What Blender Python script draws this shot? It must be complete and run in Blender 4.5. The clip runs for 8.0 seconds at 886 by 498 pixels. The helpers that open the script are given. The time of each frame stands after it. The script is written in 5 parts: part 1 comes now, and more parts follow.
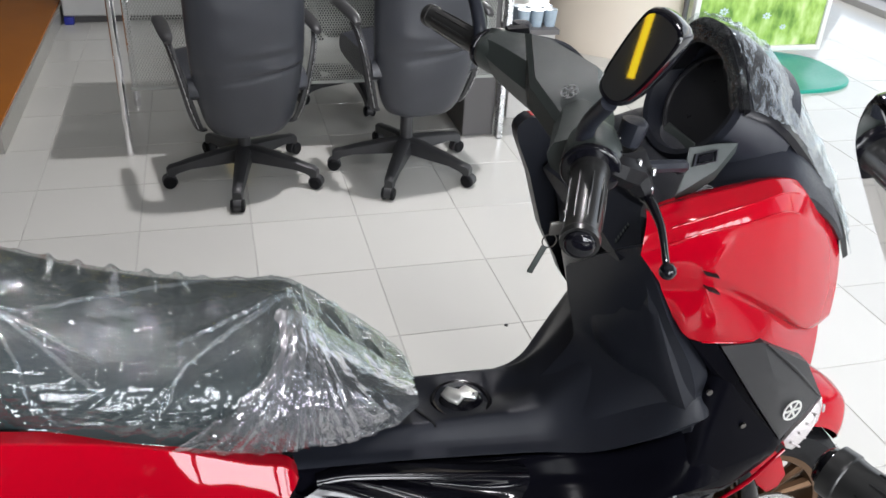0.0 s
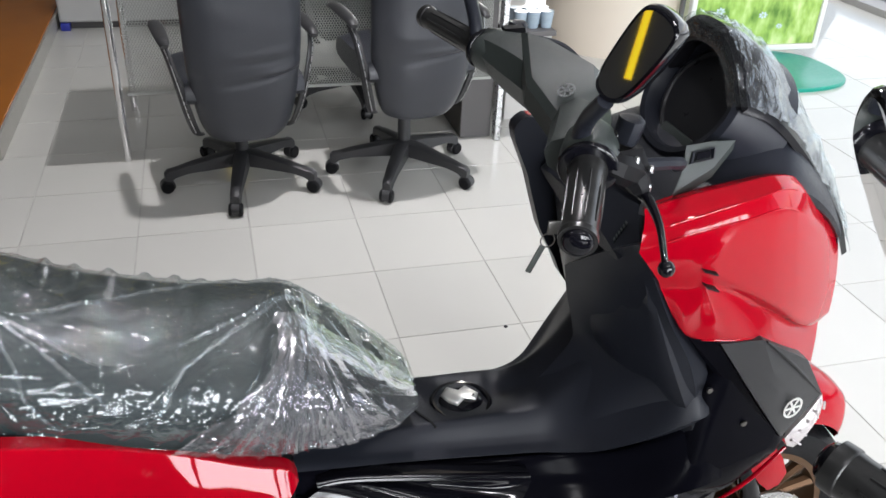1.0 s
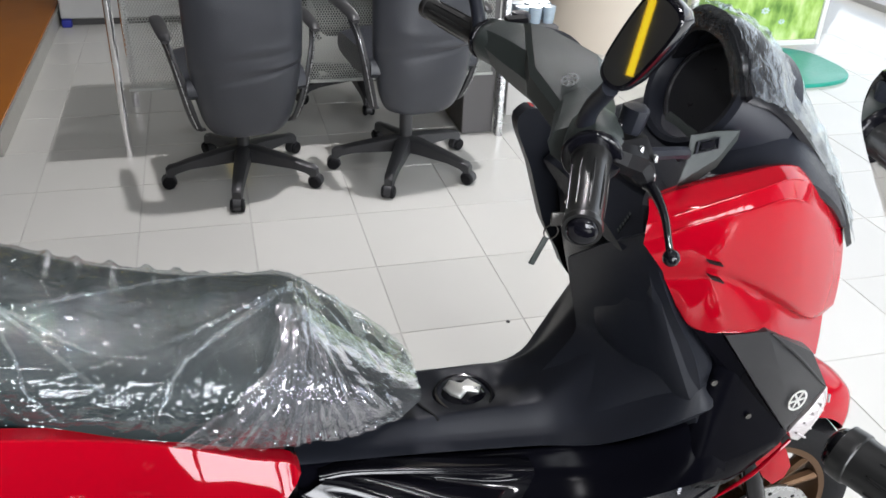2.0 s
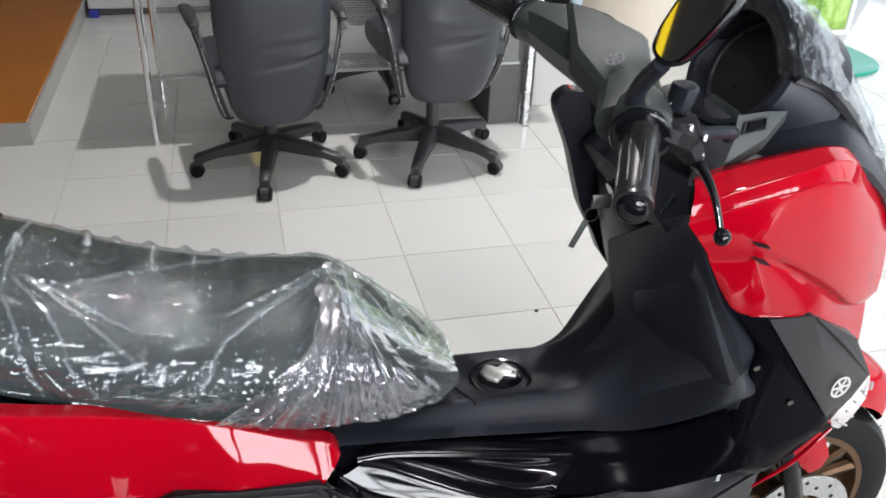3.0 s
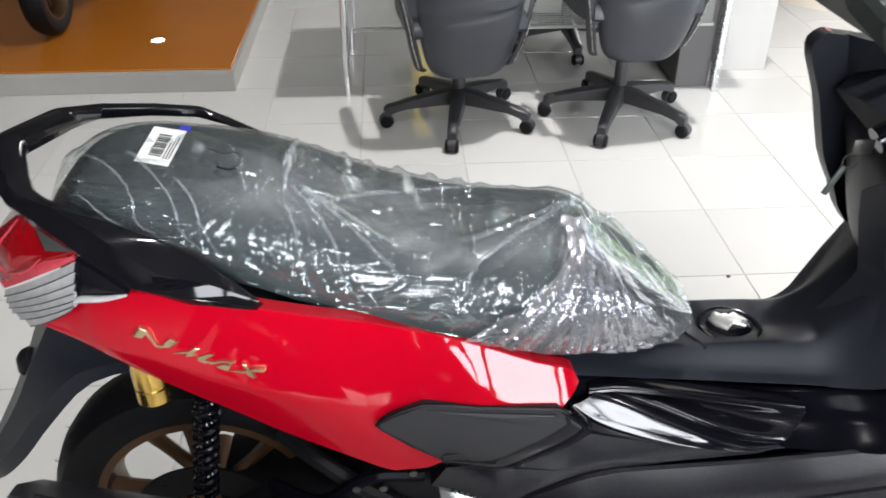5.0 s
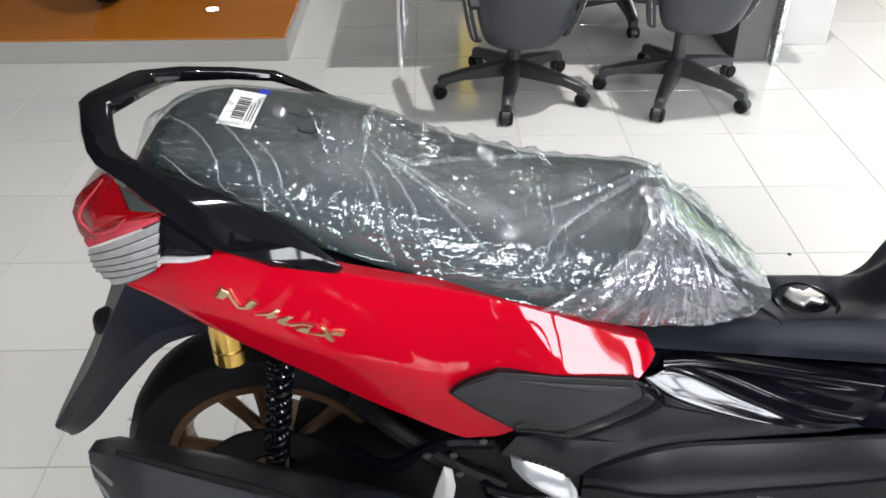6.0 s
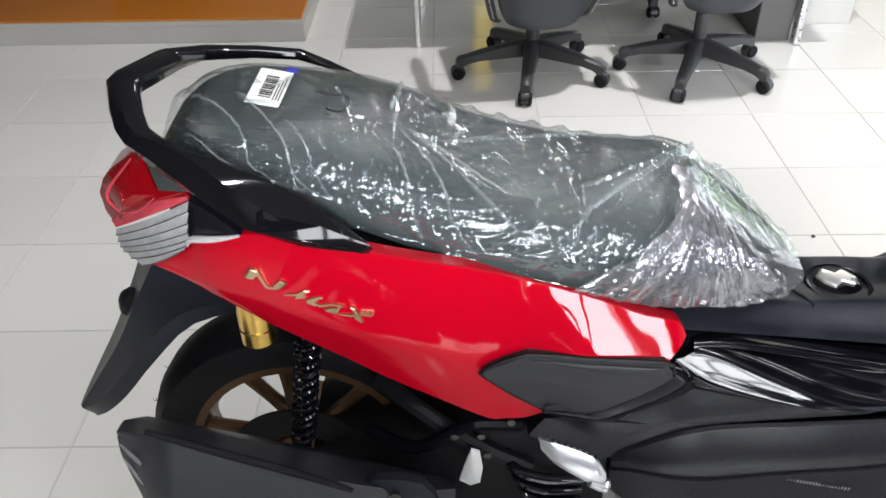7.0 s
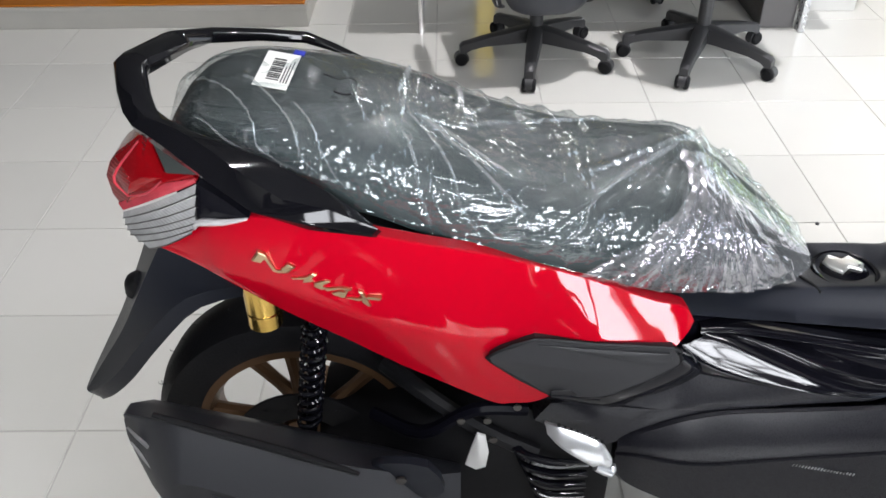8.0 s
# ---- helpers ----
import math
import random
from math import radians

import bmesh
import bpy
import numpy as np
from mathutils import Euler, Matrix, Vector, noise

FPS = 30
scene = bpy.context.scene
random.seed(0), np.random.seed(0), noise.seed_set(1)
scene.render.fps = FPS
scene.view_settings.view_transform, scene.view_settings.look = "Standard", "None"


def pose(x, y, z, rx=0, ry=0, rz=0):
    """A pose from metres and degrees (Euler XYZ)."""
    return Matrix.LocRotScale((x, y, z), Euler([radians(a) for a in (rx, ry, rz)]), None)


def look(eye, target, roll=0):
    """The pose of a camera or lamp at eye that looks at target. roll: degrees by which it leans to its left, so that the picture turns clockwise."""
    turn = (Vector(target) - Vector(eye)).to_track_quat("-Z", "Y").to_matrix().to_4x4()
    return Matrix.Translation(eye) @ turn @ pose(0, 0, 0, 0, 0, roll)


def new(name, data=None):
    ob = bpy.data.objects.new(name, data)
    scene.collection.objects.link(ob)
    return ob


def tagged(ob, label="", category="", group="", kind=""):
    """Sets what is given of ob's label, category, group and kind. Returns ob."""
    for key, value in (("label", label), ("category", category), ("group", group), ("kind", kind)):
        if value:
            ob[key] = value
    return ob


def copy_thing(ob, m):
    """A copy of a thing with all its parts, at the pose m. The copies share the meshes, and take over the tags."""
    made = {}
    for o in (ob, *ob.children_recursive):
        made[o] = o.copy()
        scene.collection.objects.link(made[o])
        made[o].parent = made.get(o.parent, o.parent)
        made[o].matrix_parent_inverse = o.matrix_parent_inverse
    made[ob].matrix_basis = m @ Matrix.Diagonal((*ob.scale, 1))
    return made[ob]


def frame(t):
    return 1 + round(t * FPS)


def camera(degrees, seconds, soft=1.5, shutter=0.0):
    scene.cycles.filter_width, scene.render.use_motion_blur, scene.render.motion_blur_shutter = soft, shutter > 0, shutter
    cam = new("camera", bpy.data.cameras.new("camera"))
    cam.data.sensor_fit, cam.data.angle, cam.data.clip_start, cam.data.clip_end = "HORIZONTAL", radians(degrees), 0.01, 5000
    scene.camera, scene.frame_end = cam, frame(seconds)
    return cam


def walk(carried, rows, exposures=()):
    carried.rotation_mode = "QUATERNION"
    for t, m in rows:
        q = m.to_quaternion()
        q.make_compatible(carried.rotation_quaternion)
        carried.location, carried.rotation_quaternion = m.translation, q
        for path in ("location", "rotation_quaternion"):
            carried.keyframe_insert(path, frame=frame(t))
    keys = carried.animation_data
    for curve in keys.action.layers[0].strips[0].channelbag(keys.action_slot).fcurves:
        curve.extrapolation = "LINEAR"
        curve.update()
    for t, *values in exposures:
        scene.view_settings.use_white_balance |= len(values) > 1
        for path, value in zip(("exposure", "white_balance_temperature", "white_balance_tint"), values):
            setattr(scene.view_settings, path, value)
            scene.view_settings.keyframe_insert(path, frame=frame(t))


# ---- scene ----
cam = camera(54.64, 8.0, soft=1.6, shutter=0.5)
# seconds, eye x y z, yaw, pitch, lean
PATH = [
    (0.0, -0.4822, -2.5080, 1.5760, -16.054, -30.190, 3.305),
    (0.5, -0.4810, -2.5097, 1.5766, -16.147, -30.005, 3.052),
    (1.0, -0.4806, -2.5081, 1.5716, -16.110, -29.989, 2.757),
    (1.5, -0.4787, -2.5086, 1.5663, -16.070, -30.032, 2.683),
    (3.0, -0.5116, -2.5012, 1.5391, -14.583, -30.578, 2.280),
    (3.5, -0.5443, -2.5019, 1.5253, -12.529, -30.972, 1.825),
    (4.0, -0.5903, -2.5096, 1.5102, -9.577, -31.349, 1.104),
    (4.5, -0.6307, -2.5255, 1.5025, -6.216, -31.887, 0.463),
    (6.0, -0.7235, -2.5233, 1.4832, -0.611, -34.343, -0.418),
    (6.5, -0.7377, -2.5191, 1.4788, 0.135, -34.856, -0.861),
    (7.0, -0.7466, -2.5158, 1.4741, 0.411, -35.486, -0.940),
    (7.5, -0.7540, -2.5140, 1.4690, 0.356, -35.974, -0.705),
    (8.0, -0.7571, -2.5168, 1.4692, 0.424, -36.311, -0.725),
]


def eye_pose(x, y, z, yaw, pitch, lean):
    return pose(x, y, z, 0, 0, yaw) @ pose(0, 0, 0, 90 + pitch, 0, 0) @ pose(0, 0, 0, 0, 0, lean)


# the clip's camera opens up a little as it leaves the bright window
EXPOSURES = [(0.0, -0.2), (1.5, -0.18), (3.5, -0.05), (4.0, 0.19), (4.5, 0.28), (6.0, 0.28), (8.0, 0.26)]
walk(cam, [(t, eye_pose(*row)) for t, *row in PATH], EXPOSURES)

# ---- world, lamps, exposure ----
world = bpy.data.worlds.new("world")
scene.world = world
world.use_nodes = True
wn = world.node_tree.nodes
sky = wn.new("ShaderNodeTexSky")
sky.sky_type, sky.sun_disc = "NISHITA", False
sky.sun_elevation, sky.sun_rotation = radians(50), radians(100)
world.node_tree.links.new(sky.outputs[0], wn["Background"].inputs[0])
wn["Background"].inputs[1].default_value = 0.12


def area_lamp(name, m, sx, sy, watts, colour, spread=180):
    data = bpy.data.lights.new(name, "AREA")
    data.shape, data.size, data.size_y, data.energy, data.color = "RECTANGLE", sx, sy, watts, colour
    data.spread = radians(spread)
    ob = new(name, data)
    ob.matrix_world = m
    return ob


# daylight through the glass fronts: ahead of the scooter, and beyond its right shoulder
area_lamp("window_light_east", look((4.3, 0.4, 1.7), (0, 0.4, 0.0)), 7.0, 3.1, 130, (0.93, 0.96, 1.0))
area_lamp("window_light_south", look((0.95, -5.1, 1.55), (0.95, 0, 1.55)), 3.7, 2.1, 600, (0.93, 0.955, 1.0))
area_lamp("window_light_north", look((3.66, 7.16, 1.95), (3.66, 0, 1.95)), 1.1, 2.1, 215, (0.98, 0.98, 0.98))
# overhead lamps: the strong one throws the desk's shadow, the weaker are added fill
for x, y, size, watts, spread in ((0.5, 0.4, 0.13, 54, 100), (-0.6, -3.9, 0.30, 30, 150), (1.6, -3.4, 0.35, 22, 150), (-3.0, -1.2, 0.2, 7, 120), (2.4, 3.9, 0.3, 26, 150)):
    area_lamp("ceiling_spot", look((x, y, 4.60), (x * 0.7, y * 0.6, 0)), size, size, watts, (0.99, 0.97, 1.0), spread)

# ---- materials ----
MATS = {}


def material(name, colour, rough=0.5, metal=0.0, coat=0.0, vary=0.06, scale=8.0, bump=0.0, bump_scale=60.0, spec=0.5):
    """Principled surface with colour and gloss varied at two scales, and fine relief."""
    if name in MATS:
        return MATS[name]
    m = bpy.data.materials.new(name)
    m.use_nodes = True
    n, l = m.node_tree.nodes, m.node_tree.links
    b = n["Principled BSDF"]
    b.inputs["Metallic"].default_value = metal
    b.inputs["Specular IOR Level"].default_value = spec
    b.inputs["Coat Weight"].default_value = coat
    b.inputs["Coat Roughness"].default_value = 0.03
    co = n.new("ShaderNodeTexCoord")
    big, fine = n.new("ShaderNodeTexNoise"), n.new("ShaderNodeTexNoise")
    big.inputs["Scale"].default_value, fine.inputs["Scale"].default_value = scale, bump_scale
    big.inputs["Detail"].default_value, fine.inputs["Detail"].default_value = 4, 3
    l.new(co.outputs["Object"], big.inputs["Vector"])
    l.new(co.outputs["Object"], fine.inputs["Vector"])
    ramp = n.new("ShaderNodeMix")
    ramp.data_type = "RGBA"
    c0 = [max(0, c * (1 - vary)) for c in colour]
    c1 = [min(1, c * (1 + vary)) for c in colour]
    ramp.inputs[6].default_value, ramp.inputs[7].default_value = (*c0, 1), (*c1, 1)
    l.new(big.outputs[0], ramp.inputs[0])
    l.new(ramp.outputs[2], b.inputs["Base Color"])
    mr = n.new("ShaderNodeMapRange")
    mr.inputs["To Min"].default_value, mr.inputs["To Max"].default_value = max(0.02, rough * 0.8), min(1, rough * 1.2)
    l.new(fine.outputs[0], mr.inputs["Value"])
    l.new(mr.outputs[0], b.inputs["Roughness"])
    if bump:
        bp = n.new("ShaderNodeBump")
        bp.inputs["Strength"].default_value, bp.inputs["Distance"].default_value = bump, 0.002
        l.new(fine.outputs[0], bp.inputs["Height"])
        l.new(bp.outputs[0], b.inputs["Normal"])
    MATS[name] = m
    return m


red_paint = material("red_paint", (0.325, 0.0010, 0.009), 0.35, 0.0, 0.66, 0.04, 5, spec=0.0)
black_gloss = material("black_gloss", (0.004, 0.004, 0.006), 0.09, 0, 0, 0.1, 5, spec=0.42)
rail_gloss = material("rail_gloss", (0.003, 0.003, 0.004), 0.06, 0, 0, 0.1, 5, spec=0.24)
black_matte = material("black_matte", (0.013, 0.0145, 0.020), 0.36, 0, 0, 0.12, 9, 0.2, 900, spec=0.20)
grey_matte = material("grey_matte", (0.020, 0.020, 0.022), 0.40, 0, 0, 0.1, 9, 0.25, 900, spec=0.28)
deep_gloss = material("deep_gloss", (0.003, 0.003, 0.005), 0.16, 0, 0, 0.1, 5, spec=0.02)
silencer_paint = material("silencer_paint", (0.022, 0.023, 0.028), 0.42, 0, 0, 0.12, 9, 0.2, 900, spec=0.35)
satin_black = material("satin_black", (0.008, 0.008, 0.011), 0.28, 0, 0, 0.12, 9, 0.12, 900, spec=0.26)
dark_void = material("dark_void", (0.006, 0.006, 0.007), 0.5, 0, 0, 0.1, spec=0.15)
dial_glass = material("dial_glass", (0.026, 0.026, 0.029), 0.30, 0, 0, 0.1, 5, spec=0.3)
rubber = material("rubber", (0.004, 0.004, 0.005), 0.55, 0, 0, 0.2, 14, 0.3, 300, spec=0.18)
grip_rubber = material("grip_rubber", (0.013, 0.013, 0.013), 0.30, 0, 0, 0.2, 14, 0.05, 200)
chrome = material("chrome", (0.80, 0.80, 0.80), 0.10, 1.0, 0, 0.03)
cap_metal = material("cap_metal", (0.80, 0.80, 0.77), 0.30, 0.8, 0, 0.05)
dark_steel = material("dark_steel", (0.12, 0.115, 0.11), 0.36, 1.0, 0, 0.08)
steel = material("steel", (0.55, 0.56, 0.57), 0.28, 1.0, 0, 0.06)
alloy = material("alloy", (0.50, 0.51, 0.52), 0.30, 0.8, 0, 0.06)
champagne = material("champagne_gold", (0.56, 0.44, 0.27), 0.3, 1.0, 0, 0.08)
gold = material("gold", (0.80, 0.52, 0.14), 0.2, 1.0, 0, 0.05)
bronze = material("bronze", (0.10, 0.054, 0.027), 0.4, 0.7, 0, 0.1)
leather = material("seat_vinyl", (0.011, 0.018, 0.019), 0.5, 0, 0, 0.15, 12, 0.15, 500, spec=0.35)
tile_mat = material("tile", (0.53, 0.523, 0.490), 0.09, 0, 0, 0.03, 3, 0.02, 20)
tn, tl = tile_mat.node_tree.nodes, tile_mat.node_tree.links
one, tone, shade, tb = tn.new("ShaderNodeObjectInfo"), tn.new("ShaderNodeMapRange"), tn.new("ShaderNodeMix"), tn["Principled BSDF"]
tone.inputs["To Min"].default_value, tone.inputs["To Max"].default_value = 0.955, 1.03
shade.data_type, shade.blend_type, shade.inputs[0].default_value = "RGBA", "MULTIPLY", 1.0
tl.new(one.outputs["Random"], tone.inputs["Value"])
tl.new(tb.inputs["Base Color"].links[0].from_socket, shade.inputs[6]), tl.new(tone.outputs[0], shade.inputs[7])
tl.new(shade.outputs[2], tb.inputs["Base Color"])
grout = material("grout", (0.40, 0.39, 0.365), 0.8, 0, 0, 0.2, 12)
wood_gloss = material("platform_board", (0.34, 0.110, 0.012), 0.22, 0, 0.0, 0.14, 3, spec=0.3)
side_metal = material("platform_side", (0.42, 0.41, 0.38), 0.38, 0.3, 0, 0.08)
perf_metal = material("perforated_metal", (0.37, 0.38, 0.355), 0.45, 0.0, 0, 0.05)
desk_dark = material("desk_dark", (0.09, 0.085, 0.085), 0.5, 0, 0, 0.1)
desk_top_mat = material("desk_top", (0.45, 0.44, 0.42), 0.35, 0, 0, 0.06)
chair_leather = material("chair_leather", (0.029, 0.031, 0.038), 0.36, 0, 0, 0.15, 6, 0.35, 240)
chair_plastic = material("chair_plastic", (0.026, 0.026, 0.028), 0.42, 0, 0, 0.12, 12, 0.1, 400)
white_paint = material("white_paint", (0.78, 0.77, 0.74), 0.6, 0, 0, 0.03, 2)
column_paint = material("column_paint", (0.62, 0.55, 0.46), 0.45, 0, 0, 0.04, 2)
carton_white = material("carton_white", (0.50, 0.50, 0.49), 0.5, 0, 0, 0.05)
paper = material("paper", (0.62, 0.62, 0.59), 0.5, 0, 0, 0.03)
ink = material("ink", (0.02, 0.02, 0.022), 0.6, 0, 0, 0.05)
teal = material("teal_plastic", (0.0, 0.28, 0.20), 0.35, 0, 0, 0.05)
mirror_mat = material("mirror_glass", (0.9, 0.9, 0.9), 0.02, 1.0, 0, 0.0)
smoked = material("smoked_screen", (0.008, 0.008, 0.010), 0.22, 0, 0, 0.1, spec=0.2)
blue_mat = material("blue_plastic", (0.02, 0.03, 0.30), 0.4, 0, 0, 0.05)


def lens_material(name, colour, metal, pitch, strength):
    """Moulded lamp plastic: a clear coat over a ribbed, faceted reflector."""
    m = material(name, colour, 0.16, metal, 0.5, 0.25, 70)
    n, l = m.node_tree.nodes, m.node_tree.links
    co, wv, bp = n.new("ShaderNodeTexCoord"), n.new("ShaderNodeTexWave"), n.new("ShaderNodeBump")
    wv.bands_direction = "Z"
    wv.inputs["Scale"].default_value, wv.inputs["Distortion"].default_value = pitch, 0.6
    bp.inputs["Strength"].default_value, bp.inputs["Distance"].default_value = strength, 0.003
    l.new(co.outputs["Object"], wv.inputs["Vector"]), l.new(wv.outputs["Fac"], bp.inputs["Height"])
    l.new(bp.outputs[0], n["Principled BSDF"].inputs["Normal"])
    return m


red_lens = lens_material("red_lens", (0.23, 0.001, 0.004), 0.25, 60, 0.10)
frosted_lens = lens_material("frosted_lens", (0.50, 0.46, 0.46), 0.0, 60, 0.15)
pale_red_lens = lens_material("pale_red_lens", (0.50, 0.05, 0.07), 0.4, 60, 0.10)
white_lens = lens_material("clear_lens", (0.50, 0.50, 0.50), 0.35, 110, 0.20)


def film_material(name="plastic_film", milky=0.10, low=0.06, high=0.50, grain=0.07, crumple=2.0, tint=(0.80, 0.83, 0.85, 1), rough=0.07):
    m = bpy.data.materials.new(name)
    m.use_nodes = True
    n, l = m.node_tree.nodes, m.node_tree.links
    n.remove(n["Principled BSDF"])
    out = n["Material Output"]
    co = n.new("ShaderNodeTexCoord")
    tr, gl, df, both, mix = n.new("ShaderNodeBsdfTransparent"), n.new("ShaderNodeBsdfGlossy"), n.new("ShaderNodeBsdfDiffuse"), n.new("ShaderNodeMixShader"), n.new("ShaderNodeMixShader")
    tr.inputs[0].default_value = (0.93, 0.96, 0.96, 1)
    gl.inputs["Roughness"].default_value = rough
    gl.inputs[0].default_value = tint
    df.inputs[0].default_value = (0.70, 0.71, 0.73, 1)
    no = n.new("ShaderNodeTexNoise")
    no.inputs["Scale"].default_value, no.inputs["Detail"].default_value, no.inputs["Distortion"].default_value = 55, 4, 1.6
    l.new(co.outputs["Object"], no.inputs["Vector"])
    bp = n.new("ShaderNodeBump")
    bp.inputs["Strength"].default_value, bp.inputs["Distance"].default_value = grain, 0.003
    # crumpled facets over the soft unevenness
    vec, vo, high_sum = n.new("ShaderNodeVectorMath"), n.new("ShaderNodeTexVoronoi"), n.new("ShaderNodeMath")
    vec.operation, vec.inputs[1].default_value = "MULTIPLY_ADD", (0.03, 0.03, 0.03)
    vo.inputs["Scale"].default_value = 42
    high_sum.operation, high_sum.inputs[1].default_value = "MULTIPLY_ADD", crumple
    l.new(no.outputs["Color"], vec.inputs[0]), l.new(co.outputs["Object"], vec.inputs[2]), l.new(vec.outputs[0], vo.inputs["Vector"])
    l.new(vo.outputs["Distance"], high_sum.inputs[0]), l.new(no.outputs[0], high_sum.inputs[2])
    l.new(high_sum.outputs[0], bp.inputs["Height"])
    l.new(bp.outputs[0], gl.inputs["Normal"])
    both.inputs[0].default_value = milky
    g2, sheen = n.new("ShaderNodeBsdfGlossy"), n.new("ShaderNodeMixShader")
    g2.inputs["Roughness"].default_value = 0.40
    g2.inputs[0].default_value = (0.86, 0.93, 0.96, 1)
    sheen.inputs[0].default_value = 0.07
    l.new(bp.outputs[0], g2.inputs["Normal"])
    l.new(gl.outputs[0], sheen.inputs[1]), l.new(g2.outputs[0], sheen.inputs[2])
    l.new(sheen.outputs[0], both.inputs[1]), l.new(df.outputs[0], both.inputs[2])
    lw = n.new("ShaderNodeLayerWeight")
    lw.inputs["Blend"].default_value = 0.30
    l.new(bp.outputs[0], lw.inputs["Normal"])
    mr = n.new("ShaderNodeMapRange")
    mr.inputs["To Min"].default_value, mr.inputs["To Max"].default_value = low, high
    l.new(lw.outputs["Facing"], mr.inputs["Value"])
    l.new(mr.outputs[0], mix.inputs[0])
    l.new(tr.outputs[0], mix.inputs[1]), l.new(both.outputs[0], mix.inputs[2])
    l.new(mix.outputs[0], out.inputs[0])
    return m


film = film_material("plastic_film", 0.035, 0.065, 0.58, 0.22, 2.6)
thin_film = film_material("thin_film", 0.12, 0.07, 0.42, 0.35)
fold_film = film_material("folded_film", 0.30, 0.16, 0.65, 0.20, 2.0)
# pale lilac gloss: the surroundings' reflected light put into the film's colour
daylit_film = film_material("gathered_daylit_film", 0.12, 0.24, 0.80, 0.10, 1.2, (0.92, 0.87, 0.93, 1), 0.20)


# ---- mesh tools ----
ORIGIN = {}


def thing(name, x, y, z, label="", category="", group="", kind=""):
    ob = new(name)
    ob.location = (x, y, z)
    ob.empty_display_size = 0.1
    ORIGIN[ob.name] = Vector((x, y, z))
    return tagged(ob, label, category, group, kind)


def smooth(me, angle=40):
    for p in me.polygons:
        p.use_smooth = True
    me.set_sharp_from_angle(angle=radians(angle))


def part(name, bm, mat, parent=None, label="", angle=40, mod=None):
    """Links a bmesh, given in the place's metres, as one mesh object under its thing or part."""
    bmesh.ops.recalc_face_normals(bm, faces=bm.faces)
    me = bpy.data.meshes.new(name)
    base = ORIGIN.get(parent.name, Vector()) if parent else Vector()
    bm.transform(Matrix.Translation(-base))
    bm.to_mesh(me)
    bm.free()
    smooth(me, angle)
    me.materials.append(mat)
    ob = new(name, me)
    if parent:
        ob.parent = parent
        ORIGIN[ob.name] = base
    if label:
        tagged(ob, label)
    if mod:
        b = ob.modifiers.new("bevel", "BEVEL")
        b.width, b.segments, b.limit_method = mod, 2, "ANGLE"
    return ob


def cr(points, n):
    """Catmull-Rom curve through the points, n steps a span."""
    p = [Vector(q) for q in points]
    p = [p[0] * 2 - p[1]] + p + [p[-1] * 2 - p[-2]]
    out = []
    for i in range(1, len(p) - 2):
        a, b, c, d = p[i - 1], p[i], p[i + 1], p[i + 2]
        for k in range(n):
            t = k / n
            out.append(0.5 * (2 * b + (c - a) * t + (2 * a - 5 * b + 4 * c - d) * t * t + (3 * b - a - 3 * c + d) * t ** 3))
    out.append(p[-2].copy())
    return out


def lattice(rows, loop=False, caps=False):
    """A bmesh from rows of points; loop: each row closes on itself; caps: the end rows are filled."""
    bm = bmesh.new()
    vs = [[bm.verts.new(p) for p in row] for row in rows]
    m = len(rows[0])
    for i in range(len(rows) - 1):
        for j in range(m if loop else m - 1):
            k = (j + 1) % m
            bm.faces.new((vs[i][j], vs[i][k], vs[i + 1][k], vs[i + 1][j]))
    if caps:
        bm.faces.new(vs[0])
        bm.faces.new(vs[-1])
    return bm


def body(stations, along=4, round_=3, y0=0.0):
    """A closed body, alike left and right of y0: stations of x and a half profile of (y, z) from the top middle to the bottom middle."""
    cols = [cr([(x, y, z) for x, prof in stations for y, z in [prof[j]]], along) for j in range(len(stations[0][1]))]
    rows = []
    for i in range(len(cols[0])):
        half = cr([c[i] for c in cols], round_)
        half = [Vector((p.x, max(p.y, 0) if 0 < k < len(half) - 1 else 0, p.z)) for k, p in enumerate(half)]
        ring = [Vector((p.x, y0 - p.y, p.z)) for p in half] + [Vector((p.x, y0 + p.y, p.z)) for p in reversed(half[1:-1])]
        rows.append(ring)
    return lattice(rows, True, True)


def tube(points, radii, sides=10, n=4, flat=1.0):
    """A round bar along a smooth path; radii: one, or one for each point. flat: its height over its width."""
    path = cr(points, n)
    if not hasattr(radii, "__len__"):
        radii = [radii] * len(points)
    rr = [v.x for v in cr([(r, 0, 0) for r in radii], n)]
    rows, side = [], None
    for i, p in enumerate(path):
        d = (path[min(i + 1, len(path) - 1)] - path[max(i - 1, 0)]).normalized()
        ref = Vector((0, 0, 1)) if abs(d.z) < 0.9 else Vector((1, 0, 0))
        if side is None:
            side = d.cross(ref).normalized()
        side = (side - d * side.dot(d)).normalized()
        up = side.cross(d)
        rows.append([p + side * rr[i] * math.cos(a) + up * rr[i] * flat * math.sin(a) for a in (2 * math.pi * k / sides for k in range(sides))])
    return lattice(rows, True, True)


def box(x0, x1, y0, y1, z0, z1, bevel=0.0):
    bm = bmesh.new()
    bmesh.ops.create_cube(bm, size=1)
    bm.transform(Matrix.Translation(((x0 + x1) / 2, (y0 + y1) / 2, (z0 + z1) / 2)) @ Matrix.Diagonal((x1 - x0, y1 - y0, z1 - z0, 1)))
    if bevel:
        bmesh.ops.bevel(bm, geom=bm.edges[:], offset=bevel, segments=2, affect="EDGES", profile=0.5)
    return bm


